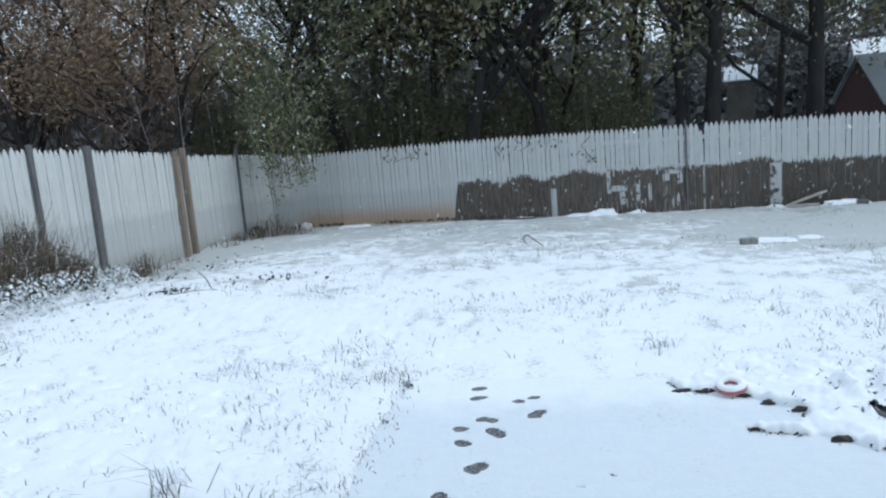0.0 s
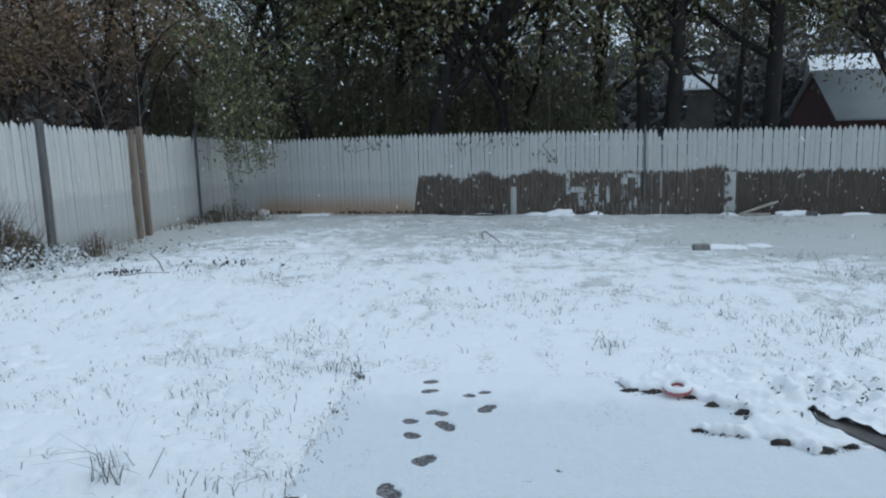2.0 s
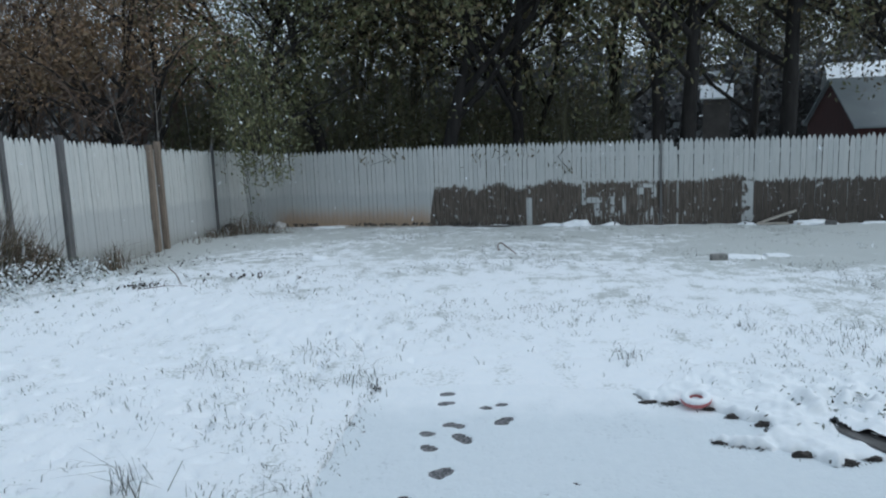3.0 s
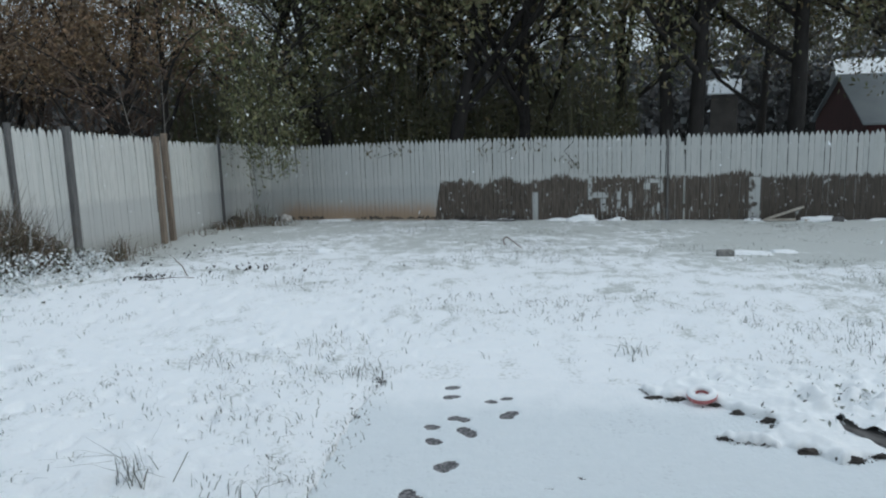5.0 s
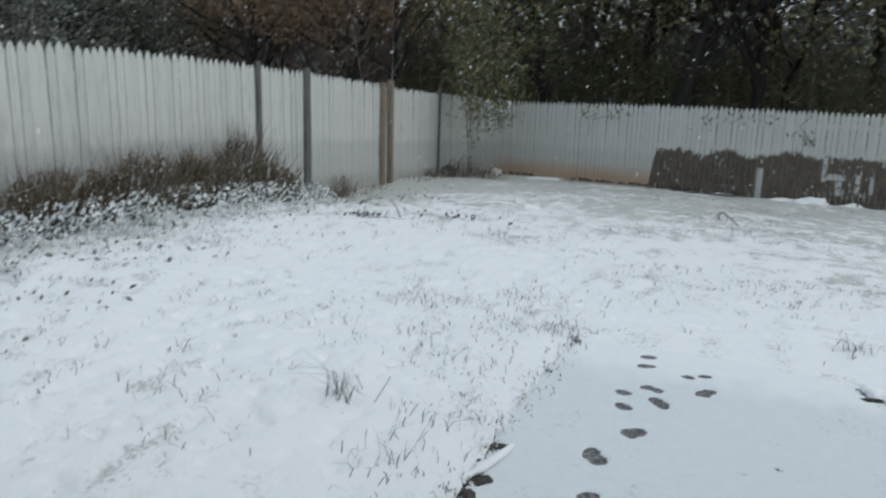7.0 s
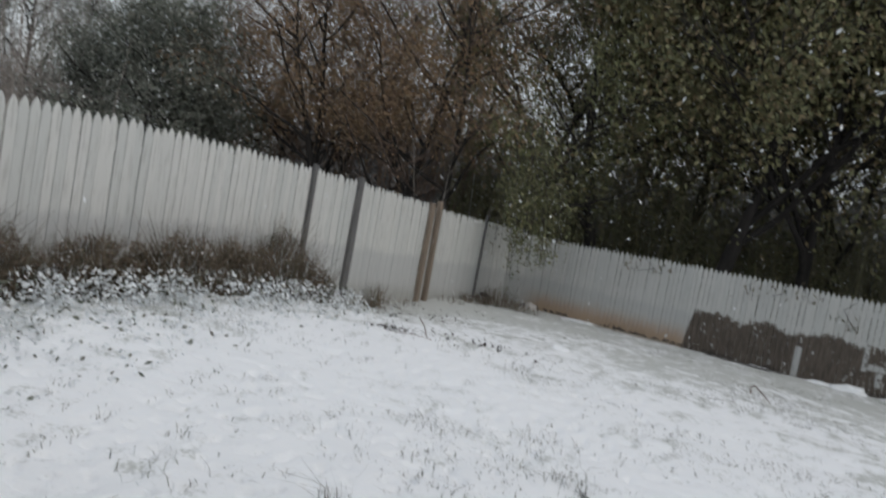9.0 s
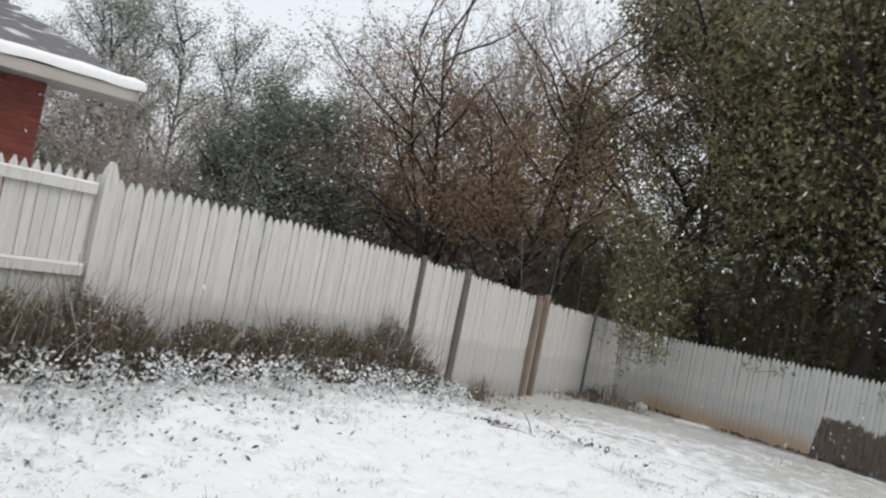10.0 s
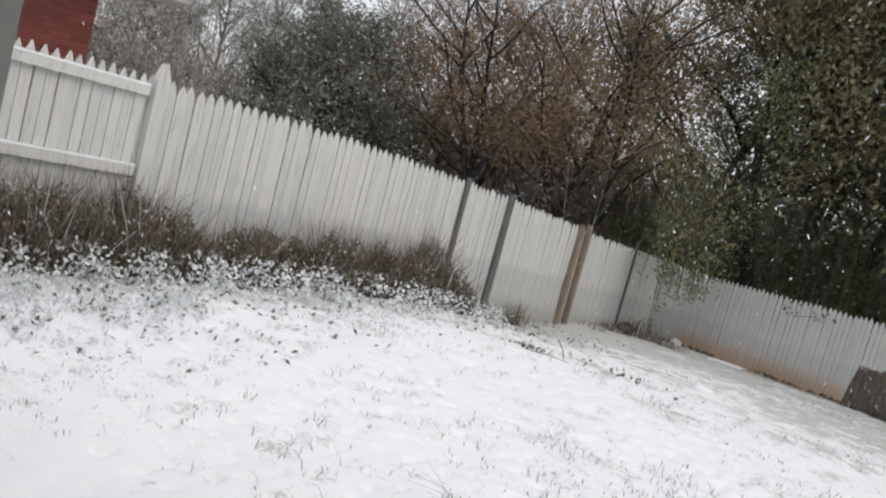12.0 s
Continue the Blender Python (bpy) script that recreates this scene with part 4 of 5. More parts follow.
for az, d, scale, turn in ((44.6, 22.5, 0.86, 80), (39.8, 23.0, 1.08, 190), (60.0, 24.0, 1.0, 140), (37.0, 23.0, 0.78, 230), (65.0, 25.0, 1.0, 300)):
    stand(cedar, az, d, scale, turn)
stand(frosted, 53.6, 34.0, 0.86, 0, True)
for az, d, scale, turn in ((51.6, 35.0, 0.85, 90), (49.6, 37.0, 0.90, 170), (46.9, 37.5, 0.91, 250), (43.6, 38.0, 0.90, 310), (57.4, 42.0, 0.80, 30), (55.2, 36.0, 0.84, 200), (62.5, 38.0, 1.0, 150)):
    stand(frosted, az, d, scale, turn)


def spot(az, d, z):
    p = polar(az, d)
    return np.array((p.x, p.y, z))


# a young tree behind the fence corner leans over it and lets its shoots hang down on this side
def leaning_tree():
    tree = make_tree("young_tree", "leaning young tree with snow-flecked olive leaves hanging over the fence corner", 17, M_CORNER, M_BARK, 7500, (0.10, 0.042), 0.26, 0.6, group="",
                     height=6.2, radius=0.11, first=0.30, spread=0.55, up=0.15, levels=3, kids=(12, 7), droop=0.12, reach=0.40, bend=0.08, lean=(0.42, 0.10, 1.0))
    foot = polar(17.9, 20.2)
    base = flat_ground(foot.x, foot.y)
    tree.matrix_world = pose(foot.x, foot.y, base)
    q = np.random.default_rng(61)
    segs, centres = [], []
    for i in range(58):
        if i < 5:
            az, drop, many = q.uniform(13.6, 14.9), q.uniform(-5.8, -4.6), 34
        else:
            az, drop, many = q.normal(13.7, 1.4), -4.2 + 4.4 * q.random() ** 1.9, 78
        d1 = q.uniform(15.9, 17.0)
        a = spot(q.uniform(14.5, 16.8), q.uniform(19.0, 20.0), q.uniform(1.9, 4.2))
        c = spot(az, d1, 1.65 + d1 * math.tan(radians(drop)))
        b = spot(az + 0.4, d1 + 0.7, max(a[2] + 0.1, c[2] + 1.4))
        t = np.linspace(0, 1, 9)[:, None]
        pts = (1 - t) ** 2 * a + 2 * t * (1 - t) * b + t * t * c
        segs += [(p0, p1, 0.011 - 0.001 * j, 0.010 - 0.001 * j) for j, (p0, p1) in enumerate(zip(pts, pts[1:]))]
        u = (0.35 + 0.65 * q.random(many))[:, None]
        centres.append((1 - u) ** 2 * a + 2 * u * (1 - u) * b + u * u * c + q.normal(0, 0.12, (many, 3)))
    shift = np.array((foot.x, foot.y, base))
    v, f = tubes([(p0 - shift, p1 - shift, r0, r1) for p0, p1, r0, r1 in segs], 4)
    tagged(part("hanging_branching", mesh_from("hanging_branching", v, f, M_BARK), M_BARK, tree), kind="stuff")
    centres = np.concatenate(centres) - shift
    part("hanging_foliage", quads_mesh("hanging_foliage", leaf_quads(q, centres, 0.095, 0.036, 0.8), M_CORNER), M_CORNER, tree, "drooping leaves flecked with snow")


leaning_tree()


def sapling(az, d, lean, height, radius, seed):
    """A pale thin stem with a few forks."""
    q = random.Random(seed)
    thing = tagged(new("sapling"), "thin pale bare sapling behind the fence", "tree", group="pale saplings")
    foot = polar(az, d)
    thing.matrix_world = pose(foot.x, foot.y, flat_ground(foot.x, foot.y))
    p, pts = Vector((0, 0, -0.2)), [Vector((0, 0, -0.2))]
    for i in range(9):
        p = p + Vector((lean + q.gauss(0, 0.03), q.gauss(0, 0.02), 1.0)) * (height / 9)
        pts.append(p)
    segs = [(a, b, radius * (1 - 0.09 * i), radius * (1 - 0.09 * (i + 1))) for i, (a, b) in enumerate(zip(pts, pts[1:]))]
    for i in (4, 5, 6, 7):
        w = Vector((q.choice((-1, 1)) * 0.45, q.gauss(0, 0.2), 0.8))
        segs.append((pts[i], pts[i] + w * q.uniform(0.3, 0.6), radius * 0.4, 0.003))
    v, f = tubes(segs, 6)
    part("stem", mesh_from("stem", v, f, M_BARK_PALE, True), M_BARK_PALE, thing)


for az, d, lean, height, radius, seed in ((20.5, 19.3, 0.02, 4.4, 0.024, 1), (21.6, 19.0, -0.16, 4.0, 0.022, 2), (18.9, 19.2, 0.30, 2.6, 0.020, 3), (44.5, 19.5, 0.10, 4.4, 0.024, 4)):
    sapling(az, d, lean, height, radius, seed)


# thicket behind the fences and far woods
def thicket(name, label, seed, count, az0, az1, d0, d1, top, leaf, material, twig_count=0):
    r = np.random.default_rng(seed)
    az, d = np.radians(r.uniform(az0, az1, count)), r.uniform(d0, d1, count)
    x, y = -np.sin(az) * d, np.cos(az) * d
    hump = 0.65 + 0.35 * np.sin(np.degrees(az) * 0.8 + 1.3 * np.sin(np.degrees(az) * 0.31)) * np.sin(np.degrees(az) * 0.23 + d * 0.4)
    zz = ground_height(x, y) + top * hump * r.random(count) ** 0.8
    clump = lumps(x * 0.9 + zz * 0.5, y * 0.9 + zz, 0.55, seed * 0.1) + 0.6 * lumps(x + zz, y - zz, 1.6, 3.0)
    keep_l = clump + r.normal(0, 0.12, count) > -0.22
    verts = leaf_quads(r, np.stack([x, y, zz], 1)[keep_l], *leaf)
    if twig_count:
        az, d = np.radians(r.uniform(az0, az1, twig_count)), r.uniform(d0, d1, twig_count)
        x, y = -np.sin(az) * d, np.cos(az) * d
        a = np.stack([x, y, ground_height(x, y)], 1)
        b = a + np.stack([r.normal(0, 0.5, twig_count), r.normal(0, 0.5, twig_count), top * r.uniform(0.5, 1.2, twig_count)], 1)
        w = np.stack([np.cos(az), np.sin(az), 0 * az], 1) * 0.010
        verts = np.concatenate([verts, np.stack([a - w, a + w, b + w * 0.3, b - w * 0.3], 1).reshape(-1, 3)])
    return tagged(new(name, quads_mesh(name, verts, material)), label, "bushes", kind="stuff")


thicket("thicket", "brown leafless thicket behind the fence", 71, 27000, 27, 66, 22, 29, 3.6, (0.14, 0.05), M_THICKET, 900)
thicket("thicket", "tall brown-grey thicket beside the brick house", 77, 36000, 43, 64, 26, 33, 6.4, (0.17, 0.065), M_THICKET, 900)
thicket("undergrowth", "dark undergrowth below the trees behind the fence", 72, 32000, 3, 20, 22.5, 33, 4.8, (0.18, 0.07), M_UNDER, 1200)
thicket("undergrowth", "thin undergrowth with gaps below the trees behind the fence", 75, 34000, -13, 4, 22, 33, 5.0, (0.18, 0.07), M_UNDER, 900)
thicket("far_woods", "hazy distant winter woods", 73, 80000, -50, 33, 46, 66, 9.0, (0.62, 0.36), M_FARWOOD, 2500)
thicket("far_woods", "pale hazy distant winter woods beyond the house", 74, 30000, 33, 72, 46, 66, 5.5, (0.42, 0.22), M_THICKET, 1000)


# ---------------------------------------------------------------- plants in the yard
def blades(r, x, y, z, height, width, lean=0.5, bent=0.0):
    """Thin upright blades as narrow quads."""
    n = len(x)
    foot = np.stack([x, y, z], 1)
    a = r.uniform(0, 2 * math.pi, n)
    h = height * r.uniform(0.45, 1.3, n)
    out = h * lean * r.random(n)
    way = np.stack([np.cos(a), np.sin(a), 0 * a], 1)
    up = np.stack([0 * a, 0 * a, h], 1)
    knee = foot + way * (out * 0.35)[:, None] + up * (0.62 if bent else 0.5)
    tip = foot + way * (out * (1 + bent))[:, None] + up * (1 - 0.3 * bent)
    b = r.uniform(0, 2 * math.pi, n)
    w = np.stack([np.cos(b), np.sin(b), 0 * b], 1) * (width / 2)
    lower = np.stack([foot - w, foot + w, knee + w * 0.8, knee - w * 0.8], 1)
    upper = np.stack([knee - w * 0.8, knee + w * 0.8, tip + w * 0.2, tip - w * 0.2], 1)
    return np.concatenate([lower, upper]).reshape(-1, 3)


r = np.random.default_rng(90)
n = 115000
x, y = r.uniform(-7, 9, n), 1.0 + 16.6 * r.random(n) ** 1.25
density = 0.8 * lumps(x, y, 0.55, 2.0) + 0.6 * lumps(x, y, 2.6, 4.0) + 0.75 * lumps(x, y, 6.5, 7.0)
ok = (density + r.normal(0, 0.07, n) > 0.30) & (inside(PATIO, x, y) < -0.02) & (x > -6.55 + 0.1037 * y) & (0.2161 * x + 0.9764 * y < 16.8)
x, y = x[ok], y[ok]
grass = blades(r, x, y, ground_height(x, y) + 0.002, 0.046, 0.0048, 1.1, 0.5)
tagged(new("grass", quads_mesh("grass", grass, M_GRASS)), "sparse grass blades poking through the snow", "grass", kind="stuff")


def tuft(name, label, at, count, spread, height, width, material, seed, lean=0.9, category="grass"):
    q = np.random.default_rng(seed)
    x, y = q.normal(at[0], spread, count), q.normal(at[1], spread, count)
    verts = blades(q, x, y, ground_height(x, y), height, width, lean, 0.6)
    return tagged(new(name, quads_mesh(name, verts, material)), label, category, kind="stuff")


for i, (at, count, spread, height) in enumerate((((-1.50, 3.30), 54, 0.05, 0.24), ((-1.62, 5.05), 90, 0.12, 0.10), ((1.15, 5.0), 50, 0.06, 0.11), ((-0.89, 5.3), 110, 0.22, 0.09), ((-1.15, 4.62), 120, 0.22, 0.08),
                                                 ((-0.62, 4.75), 120, 0.10, 0.07), ((-1.05, 3.85), 70, 0.18, 0.08), ((-1.1, 2.75), 60, 0.12, 0.11), ((-0.95, 3.2), 40, 0.12, 0.10), ((2.0, 4.50), 50, 0.22, 0.06),
                                                 ((-2.3, 3.2), 50, 0.2, 0.09), ((-2.0, 2.7), 40, 0.2, 0.09), ((2.5, 5.2), 60, 0.25, 0.08), ((-3.2, 8.6), 90, 0.25, 0.13), ((-2.6, 9.2), 90, 0.4, 0.08), ((3.6, 10.8), 120, 0.5, 0.08))):
    tuft("grass_tuft", "tuft of dry grass bent under the snow", at, count * 3 // 4, spread, height * 0.8, 0.0050, M_GRASS, 200 + i, 1.25)


r = np.random.default_rng(92)
t = r.random(190)
x, y = -0.72 + 0.22 * t + r.normal(0, 0.06, 190) - 0.05, 2.5 + 2.1 * t + r.normal(0, 0.04, 190)
edge_grass = blades(r, x, y, ground_height(x, y) + 0.002, 0.036, 0.0050, 1.3, 0.5)
tagged(new("edge_grass", quads_mesh("edge_grass", edge_grass, M_GRASS)), "short grass overhanging the patio edge", "grass", kind="stuff")


# dry weeds along the left fence, and low snowy plants in front of them
def beside_left_fence(r, n, s0, s1, off0, off1):
    s, o = r.uniform(s0, s1, n), r.uniform(off0, off1, n)
    p = np.array(L_ORIGIN)[None] + np.array(L_D)[None] * s[:, None] + np.array(L_N)[None] * o[:, None]
    return p[:, 0], p[:, 1], s


r = np.random.default_rng(91)
x, y, s = beside_left_fence(r, 14000, 1.4, 9.5, 0.06, 0.58)
tall = np.clip(0.42 + 0.35 * lumps(x, y, 1.5, 3.0) + 0.35 * lumps(x, y, 4.0, 1.0) + 0.20 * (s < 4.5) + 0.28 * np.exp(-((s - 8.55) / 0.5) ** 2), 0.10, 0.95)
stalks = blades(r, x, y, ground_height(x, y), tall, 0.010, 0.65)
x, y, s = beside_left_fence(r, 32000, 1.4, 9.5, 0.06, 0.62)
tall = np.clip(0.42 + 0.35 * lumps(x, y, 1.5, 3.0) + 0.35 * lumps(x, y, 4.0, 1.0) + 0.20 * (s < 4.5) + 0.28 * np.exp(-((s - 8.55) / 0.5) ** 2), 0.10, 0.95)
bits = leaf_quads(r, np.stack([x, y, ground_height(x, y) + tall * r.random(len(s)) ** 0.8], 1), 0.055, 0.020)
tagged(new("dry_weeds", quads_mesh("dry_weeds", np.concatenate([stalks, bits]), M_WEED)), "dry brown weeds standing along the fence", "weeds", kind="stuff")

x, y, s = beside_left_fence(r, 78000, 0.4, 9.9, 0.40, 2.9)
o = (x + 6.79 - 0.1037 * y)
ok = r.random(len(s)) < np.exp(-(o / (2.1 - 0.11 * s)) ** 2 * 1.6) * np.clip(0.45 + 1.6 * lumps(x, y, 2.6, 6.0) + 0.8 * lumps(x, y, 7.0, 2.0), 0.03, 1)
x, y, o = x[ok], y[ok], o[ok]
plants = leaf_quads(r, np.stack([x, y, ground_height(x, y) + 0.02 + r.random(len(x)) ** 1.3 * 0.30 * np.clip(1.7 - 0.85 * o, 0.15, 1)], 1), 0.058, 0.030)
tagged(new("low_plants", quads_mesh("low_plants", plants, M_LEAFPLANT)), "low leafy plants half buried in snow", "plants", kind="stuff")

for i, (s, o, count, height, spread) in enumerate(((11.35, 0.22, 90, 0.46, 0.11), (9.6, 0.25, 70, 0.30, 0.14), (9.95, 0.35, 40, 0.18, 0.12), (15.6, 0.5, 90, 0.22, 0.2), (16.6, 0.8, 110, 0.2, 0.25), (17.2, 0.35, 60, 0.5, 0.12), (10.9, 0.2, 40, 0.18, 0.12), (11.9, 0.2, 50, 0.16, 0.16), (12.6, 0.25, 40, 0.14, 0.12), (14.2, 0.25, 50, 0.14, 0.2), (15.0, 0.4, 60, 0.14, 0.2), (16.2, 0.9, 70, 0.16, 0.25))):
    p = L_ORIGIN + L_D * s + L_N * o
    tuft("weed_clump", "dry brown weed clump at the foot of the fence", (p.x, p.y), count, spread, height, 0.010, M_WEED, 300 + i, 0.6, "weeds")


# ---------------------------------------------------------------- loose things in the yard
for i, (x, y, height) in enumerate(((-4.95, 15.7, 0.20), (-4.62, 16.0, 0.30), (-4.35, 16.2, 0.22), (-4.02, 16.3, 0.26), (-3.70, 16.2, 0.10), (-4.75, 16.9, 0.42), (-3.45, 16.2, 0.06))):
    tuft("weed_clump", "dark weed clump in the fence corner", (x, y), 60, 0.12, height, 0.012, M_WEED, 330 + i, 0.8, "weeds")


def block_thing(name, label, category, at, size, turn, material, tilt=0.0, snow=False, sink=0.01):
    thing = new(name, finish(boxed(-size[0] / 2, size[0] / 2, -size[1] / 2, size[1] / 2, 0, size[2], bevel=min(size) * 0.08), name, material))
    thing.matrix_world = pose(at[0], at[1], flat_ground(*at) - sink, 0, tilt, turn)
    return tagged(thing, label, category)


block_thing("concrete_block", "grey concrete block lying in the snow", "block", (3.42, 9.85), (0.20, 0.12, 0.10), 3, M_BLOCK)


def lying_board(label, s, off, length, width, thick, turn, rise, material=M_OLDWOOD, z=0.0, name="plank"):
    p = B_ORIGIN + B_D * s - B_N * off
    ob = new(name, finish(boxed(-length / 2, length / 2, -width / 2, width / 2, -thick / 2, thick / 2, bevel=0.004), name, material))
    ob.matrix_world = pose(p.x, p.y, flat_ground(p.x, p.y) + z, 0, -rise, turn - 12.5)
    return tagged(ob, label, "plank")


lying_board("weathered plank propped on a pile by the fence", 3.05, 0.20, 0.78, 0.09, 0.035, 4, 19, z=0.17)
lying_board("weathered board lying at the foot of the fence", 2.95, 0.34, 0.60, 0.12, 0.03, -6, 2, z=0.045)
lying_board("dark board end under snow by the fence", 3.75, 0.35, 0.70, 0.10, 0.06, 5, 3, M_OLDWOOD, z=0.05)
block_thing("wood_block", "dark block of wood beside the plank pile", "block", ((B_ORIGIN + B_D * 3.96 - B_N * 0.62).x, (B_ORIGIN + B_D * 3.96 - B_N * 0.62).y), (0.20, 0.12, 0.13), -12, M_SLAB)
lying_board("narrow board lying along the back fence", -2.9, 0.30, 1.5, 0.08, 0.03, 1, 0, M_SLAB, z=0.03)
lying_board("narrow board lying along the back fence", -5.9, 0.25, 1.1, 0.07, 0.03, -2, 0, M_OLDWOOD, z=0.03)
lying_board("narrow board lying along the back fence", -4.9, 0.22, 0.8, 0.07, 0.03, 3, 0, M_OLDWOOD, z=0.03)


def snow_heap(at, size, seed):
    bm = bmesh.new()
    bmesh.ops.create_icosphere(bm, subdivisions=4, radius=1.0)
    for v in bm.verts:
        k = 1 + 0.35 * noise.noise(v.co * 1.7 + Vector((seed, 0, 0))) + 0.12 * noise.noise(v.co * 5 + Vector((0, seed, 0)))
        v.co = Vector((v.co.x * size[0] * k, v.co.y * size[1] * k, v.co.z * size[2] * k))
    ob = new("snow_mound", finish(bm, "snow_mound", M_SNOW_CAP, True))
    ob.matrix_world = pose(at[0], at[1], flat_ground(*at) - size[2] * 0.15, 0, 0, -12)
    return tagged(ob, "small heap of drifted snow", "snow")


for i, (s, off, size) in enumerate(((-0.95, 0.22, (0.34, 0.2, 0.17)), (-0.25, 0.22, (0.22, 0.15, 0.10)), (-1.5, 0.2, (0.28, 0.14, 0.08)), (-2.6, 0.18, (0.3, 0.12, 0.07)), (3.75, 0.33, (0.5, 0.2, 0.13)), (2.5, 0.2, (0.25, 0.15, 0.08)),
                                    (4.9, 0.25, (0.4, 0.2, 0.08)), (-6.5, 0.2, (0.5, 0.15, 0.06)))):
    p = B_ORIGIN + B_D * s - B_N * off
    snow_heap((p.x, p.y), size, i * 3.1)
for i, (x, y, size) in enumerate(((-1.95, 11.1, (0.16, 0.12, 0.07)), (-2.9, 11.0, (0.14, 0.1, 0.05)), (3.75, 10.1, (0.35, 0.2, 0.06)), (4.3, 10.2, (0.2, 0.15, 0.05)))):
    snow_heap((x, y), size, 40 + i)


def rock(at, size, material, label, seed):
    bm = bmesh.new()
    bmesh.ops.create_icosphere(bm, subdivisions=3, radius=1.0)
    for v in bm.verts:
        v.co = v.co * (1 + 0.3 * noise.noise(v.co * 1.3 + Vector((seed, 0, 0))))
        v.co = Vector((v.co.x * size, v.co.y * size, v.co.z * size * 0.8))
    ob = new("rock", finish(bm, "rock", material, True))
    ob.matrix_world = pose(at[0], at[1], flat_ground(*at) + size * 0.45)
    return tagged(ob, label, "rock")


rock((-3.98, 17.72), 0.14, M_PALE_ROCK, "pale round rock in the fence corner", 1.0)
rock((-4.17, 17.82), 0.10, M_EARTH, "dark rock in the fence corner", 7.0)
rock((-4.86, 16.75), 0.17, M_EARTH, "dark snow-dusted lump by the fence", 4.0)


def toy_ring(at, radius, tube):
    ring = tagged(new("toy_ring"), "red rubber ring toy capped with snow", "toy")
    ring.matrix_world = pose(at[0], at[1], 0.046, 8, -5, 0)

    def torus(r0, r1, squash, lift):
        bm = bmesh.new()
        n, k = 32, 12
        grid = [[bm.verts.new(((radius + r0 * math.cos(b)) * math.cos(a), (radius + r0 * math.cos(b)) * math.sin(a), lift + r1 * math.sin(b) * squash)) for b in (2 * math.pi * j / k for j in range(k))] for a in (2 * math.pi * i / n for i in range(n))]
        for i in range(n):
            for j in range(k):
                bm.faces.new((grid[i][j], grid[(i + 1) % n][j], grid[(i + 1) % n][(j + 1) % k], grid[i][(j + 1) % k]))
        return bm
    part("ring", torus(tube, tube, 1.0, 0.0), M_RING, ring, "", True)
    part("snow_cap", torus(tube * 0.94, tube, 0.8, tube * 0.40), M_SNOW_CAP, ring, "snow on the ring", True)


toy_ring((1.338, 4.165), 0.060, 0.024)


def twig(label, points, radius):
    segs = [(a, b, radius * (1 - 0.3 * i / len(points)), radius * (1 - 0.3 * (i + 1) / len(points))) for i, (a, b) in enumerate(zip(points, points[1:]))]
    v, f = tubes(segs, 6)
    return tagged(new("twig", mesh_from("twig", v, f, M_BARK_RED)), label, "twig")


def on_ground(x, y, up=0.0):
    return (x, y, flat_ground(x, y) + up)


twig("bent twig arching out of the snow", [on_ground(0.70, 11.70), on_ground(0.69, 11.75, 0.10), on_ground(0.74, 11.70, 0.13), on_ground(0.85, 11.45, 0.06), on_ground(0.93, 11.15, 0.0)], 0.010)
twig("thin twig sticking out of the snow", [on_ground(-3.15, 8.75), on_ground(-3.20, 8.75, 0.12), on_ground(-3.27, 8.7, 0.22)], 0.007)
twig("thin twig lying in the snow", [on_ground(-3.45, 8.35, 0.015), on_ground(-3.25, 8.47, 0.03), on_ground(-3.0, 8.52, 0.015)], 0.005)
q = np.random.default_rng(77)
x, y = np.concatenate([q.normal(-3.55, 0.10, 40), q.normal(-2.5, 0.5, 50), q.normal(-4.2, 0.3, 40)]), np.concatenate([q.normal(8.55, 0.12, 40), q.normal(9.2, 0.25, 50), q.normal(11.5, 1.2, 40)])
tagged(new("fallen_leaves", quads_mesh("fallen_leaves", leaf_quads(q, np.stack([x, y, ground_height(x, y) + 0.03], 1), 0.06, 0.03), M_EARTH)), "scattered dark fallen leaves on the snow", "leaves", kind="stuff")


# a stick under a roll of snow bridges the broken corner of the patio, with dark hollows beside it
def snowy_stick(points, radius):
    thing = tagged(new("stick"), "stick under a roll of snow at the broken patio edge", "stick")
    pts = []
    for i in range(17):
        t = i / 16
        a, b, c = (Vector(q) for q in points)
        pts.append((1 - t) ** 2 * a + 2 * t * (1 - t) * b + t * t * c)
    segs = [(p, q, 0.006, 0.006) for p, q in zip(pts, pts[1:])]
    v, f = tubes(segs, 6)
    part("wood", mesh_from("wood", v, f, M_BARK), M_BARK, thing)
    bm, rows_ = bmesh.new(), []
    for i, p in enumerate(pts):
        r = radius * (0.25 + 0.75 * math.sin(math.pi * (i + 0.6) / 17.2) ** 0.5) * (1 + 0.6 * noise.noise(Vector((i * 0.45, 1, 0))))
        way = (pts[min(i + 1, 16)] - pts[max(i - 1, 0)]).normalized()
        side = Vector((-way.y, way.x, 0))
        rows_.append([bm.verts.new(p + side * math.cos(g) * r * 1.15 + Vector((0, 0, math.sin(g) * r * 0.9 + 0.008))) for g in (2 * math.pi * j / 12 for j in range(12))])
    for a, b in zip(rows_, rows_[1:]):
        for j in range(12):
            bm.faces.new((a[j], a[(j + 1) % 12], b[(j + 1) % 12], b[j]))
    bm.faces.new(rows_[0])
    bm.faces.new(rows_[-1][::-1])
    bmesh.ops.recalc_face_normals(bm, faces=bm.faces[:])
    part("snow_cap", bm, M_SNOW_CAP, thing, "roll of snow on the stick", True)


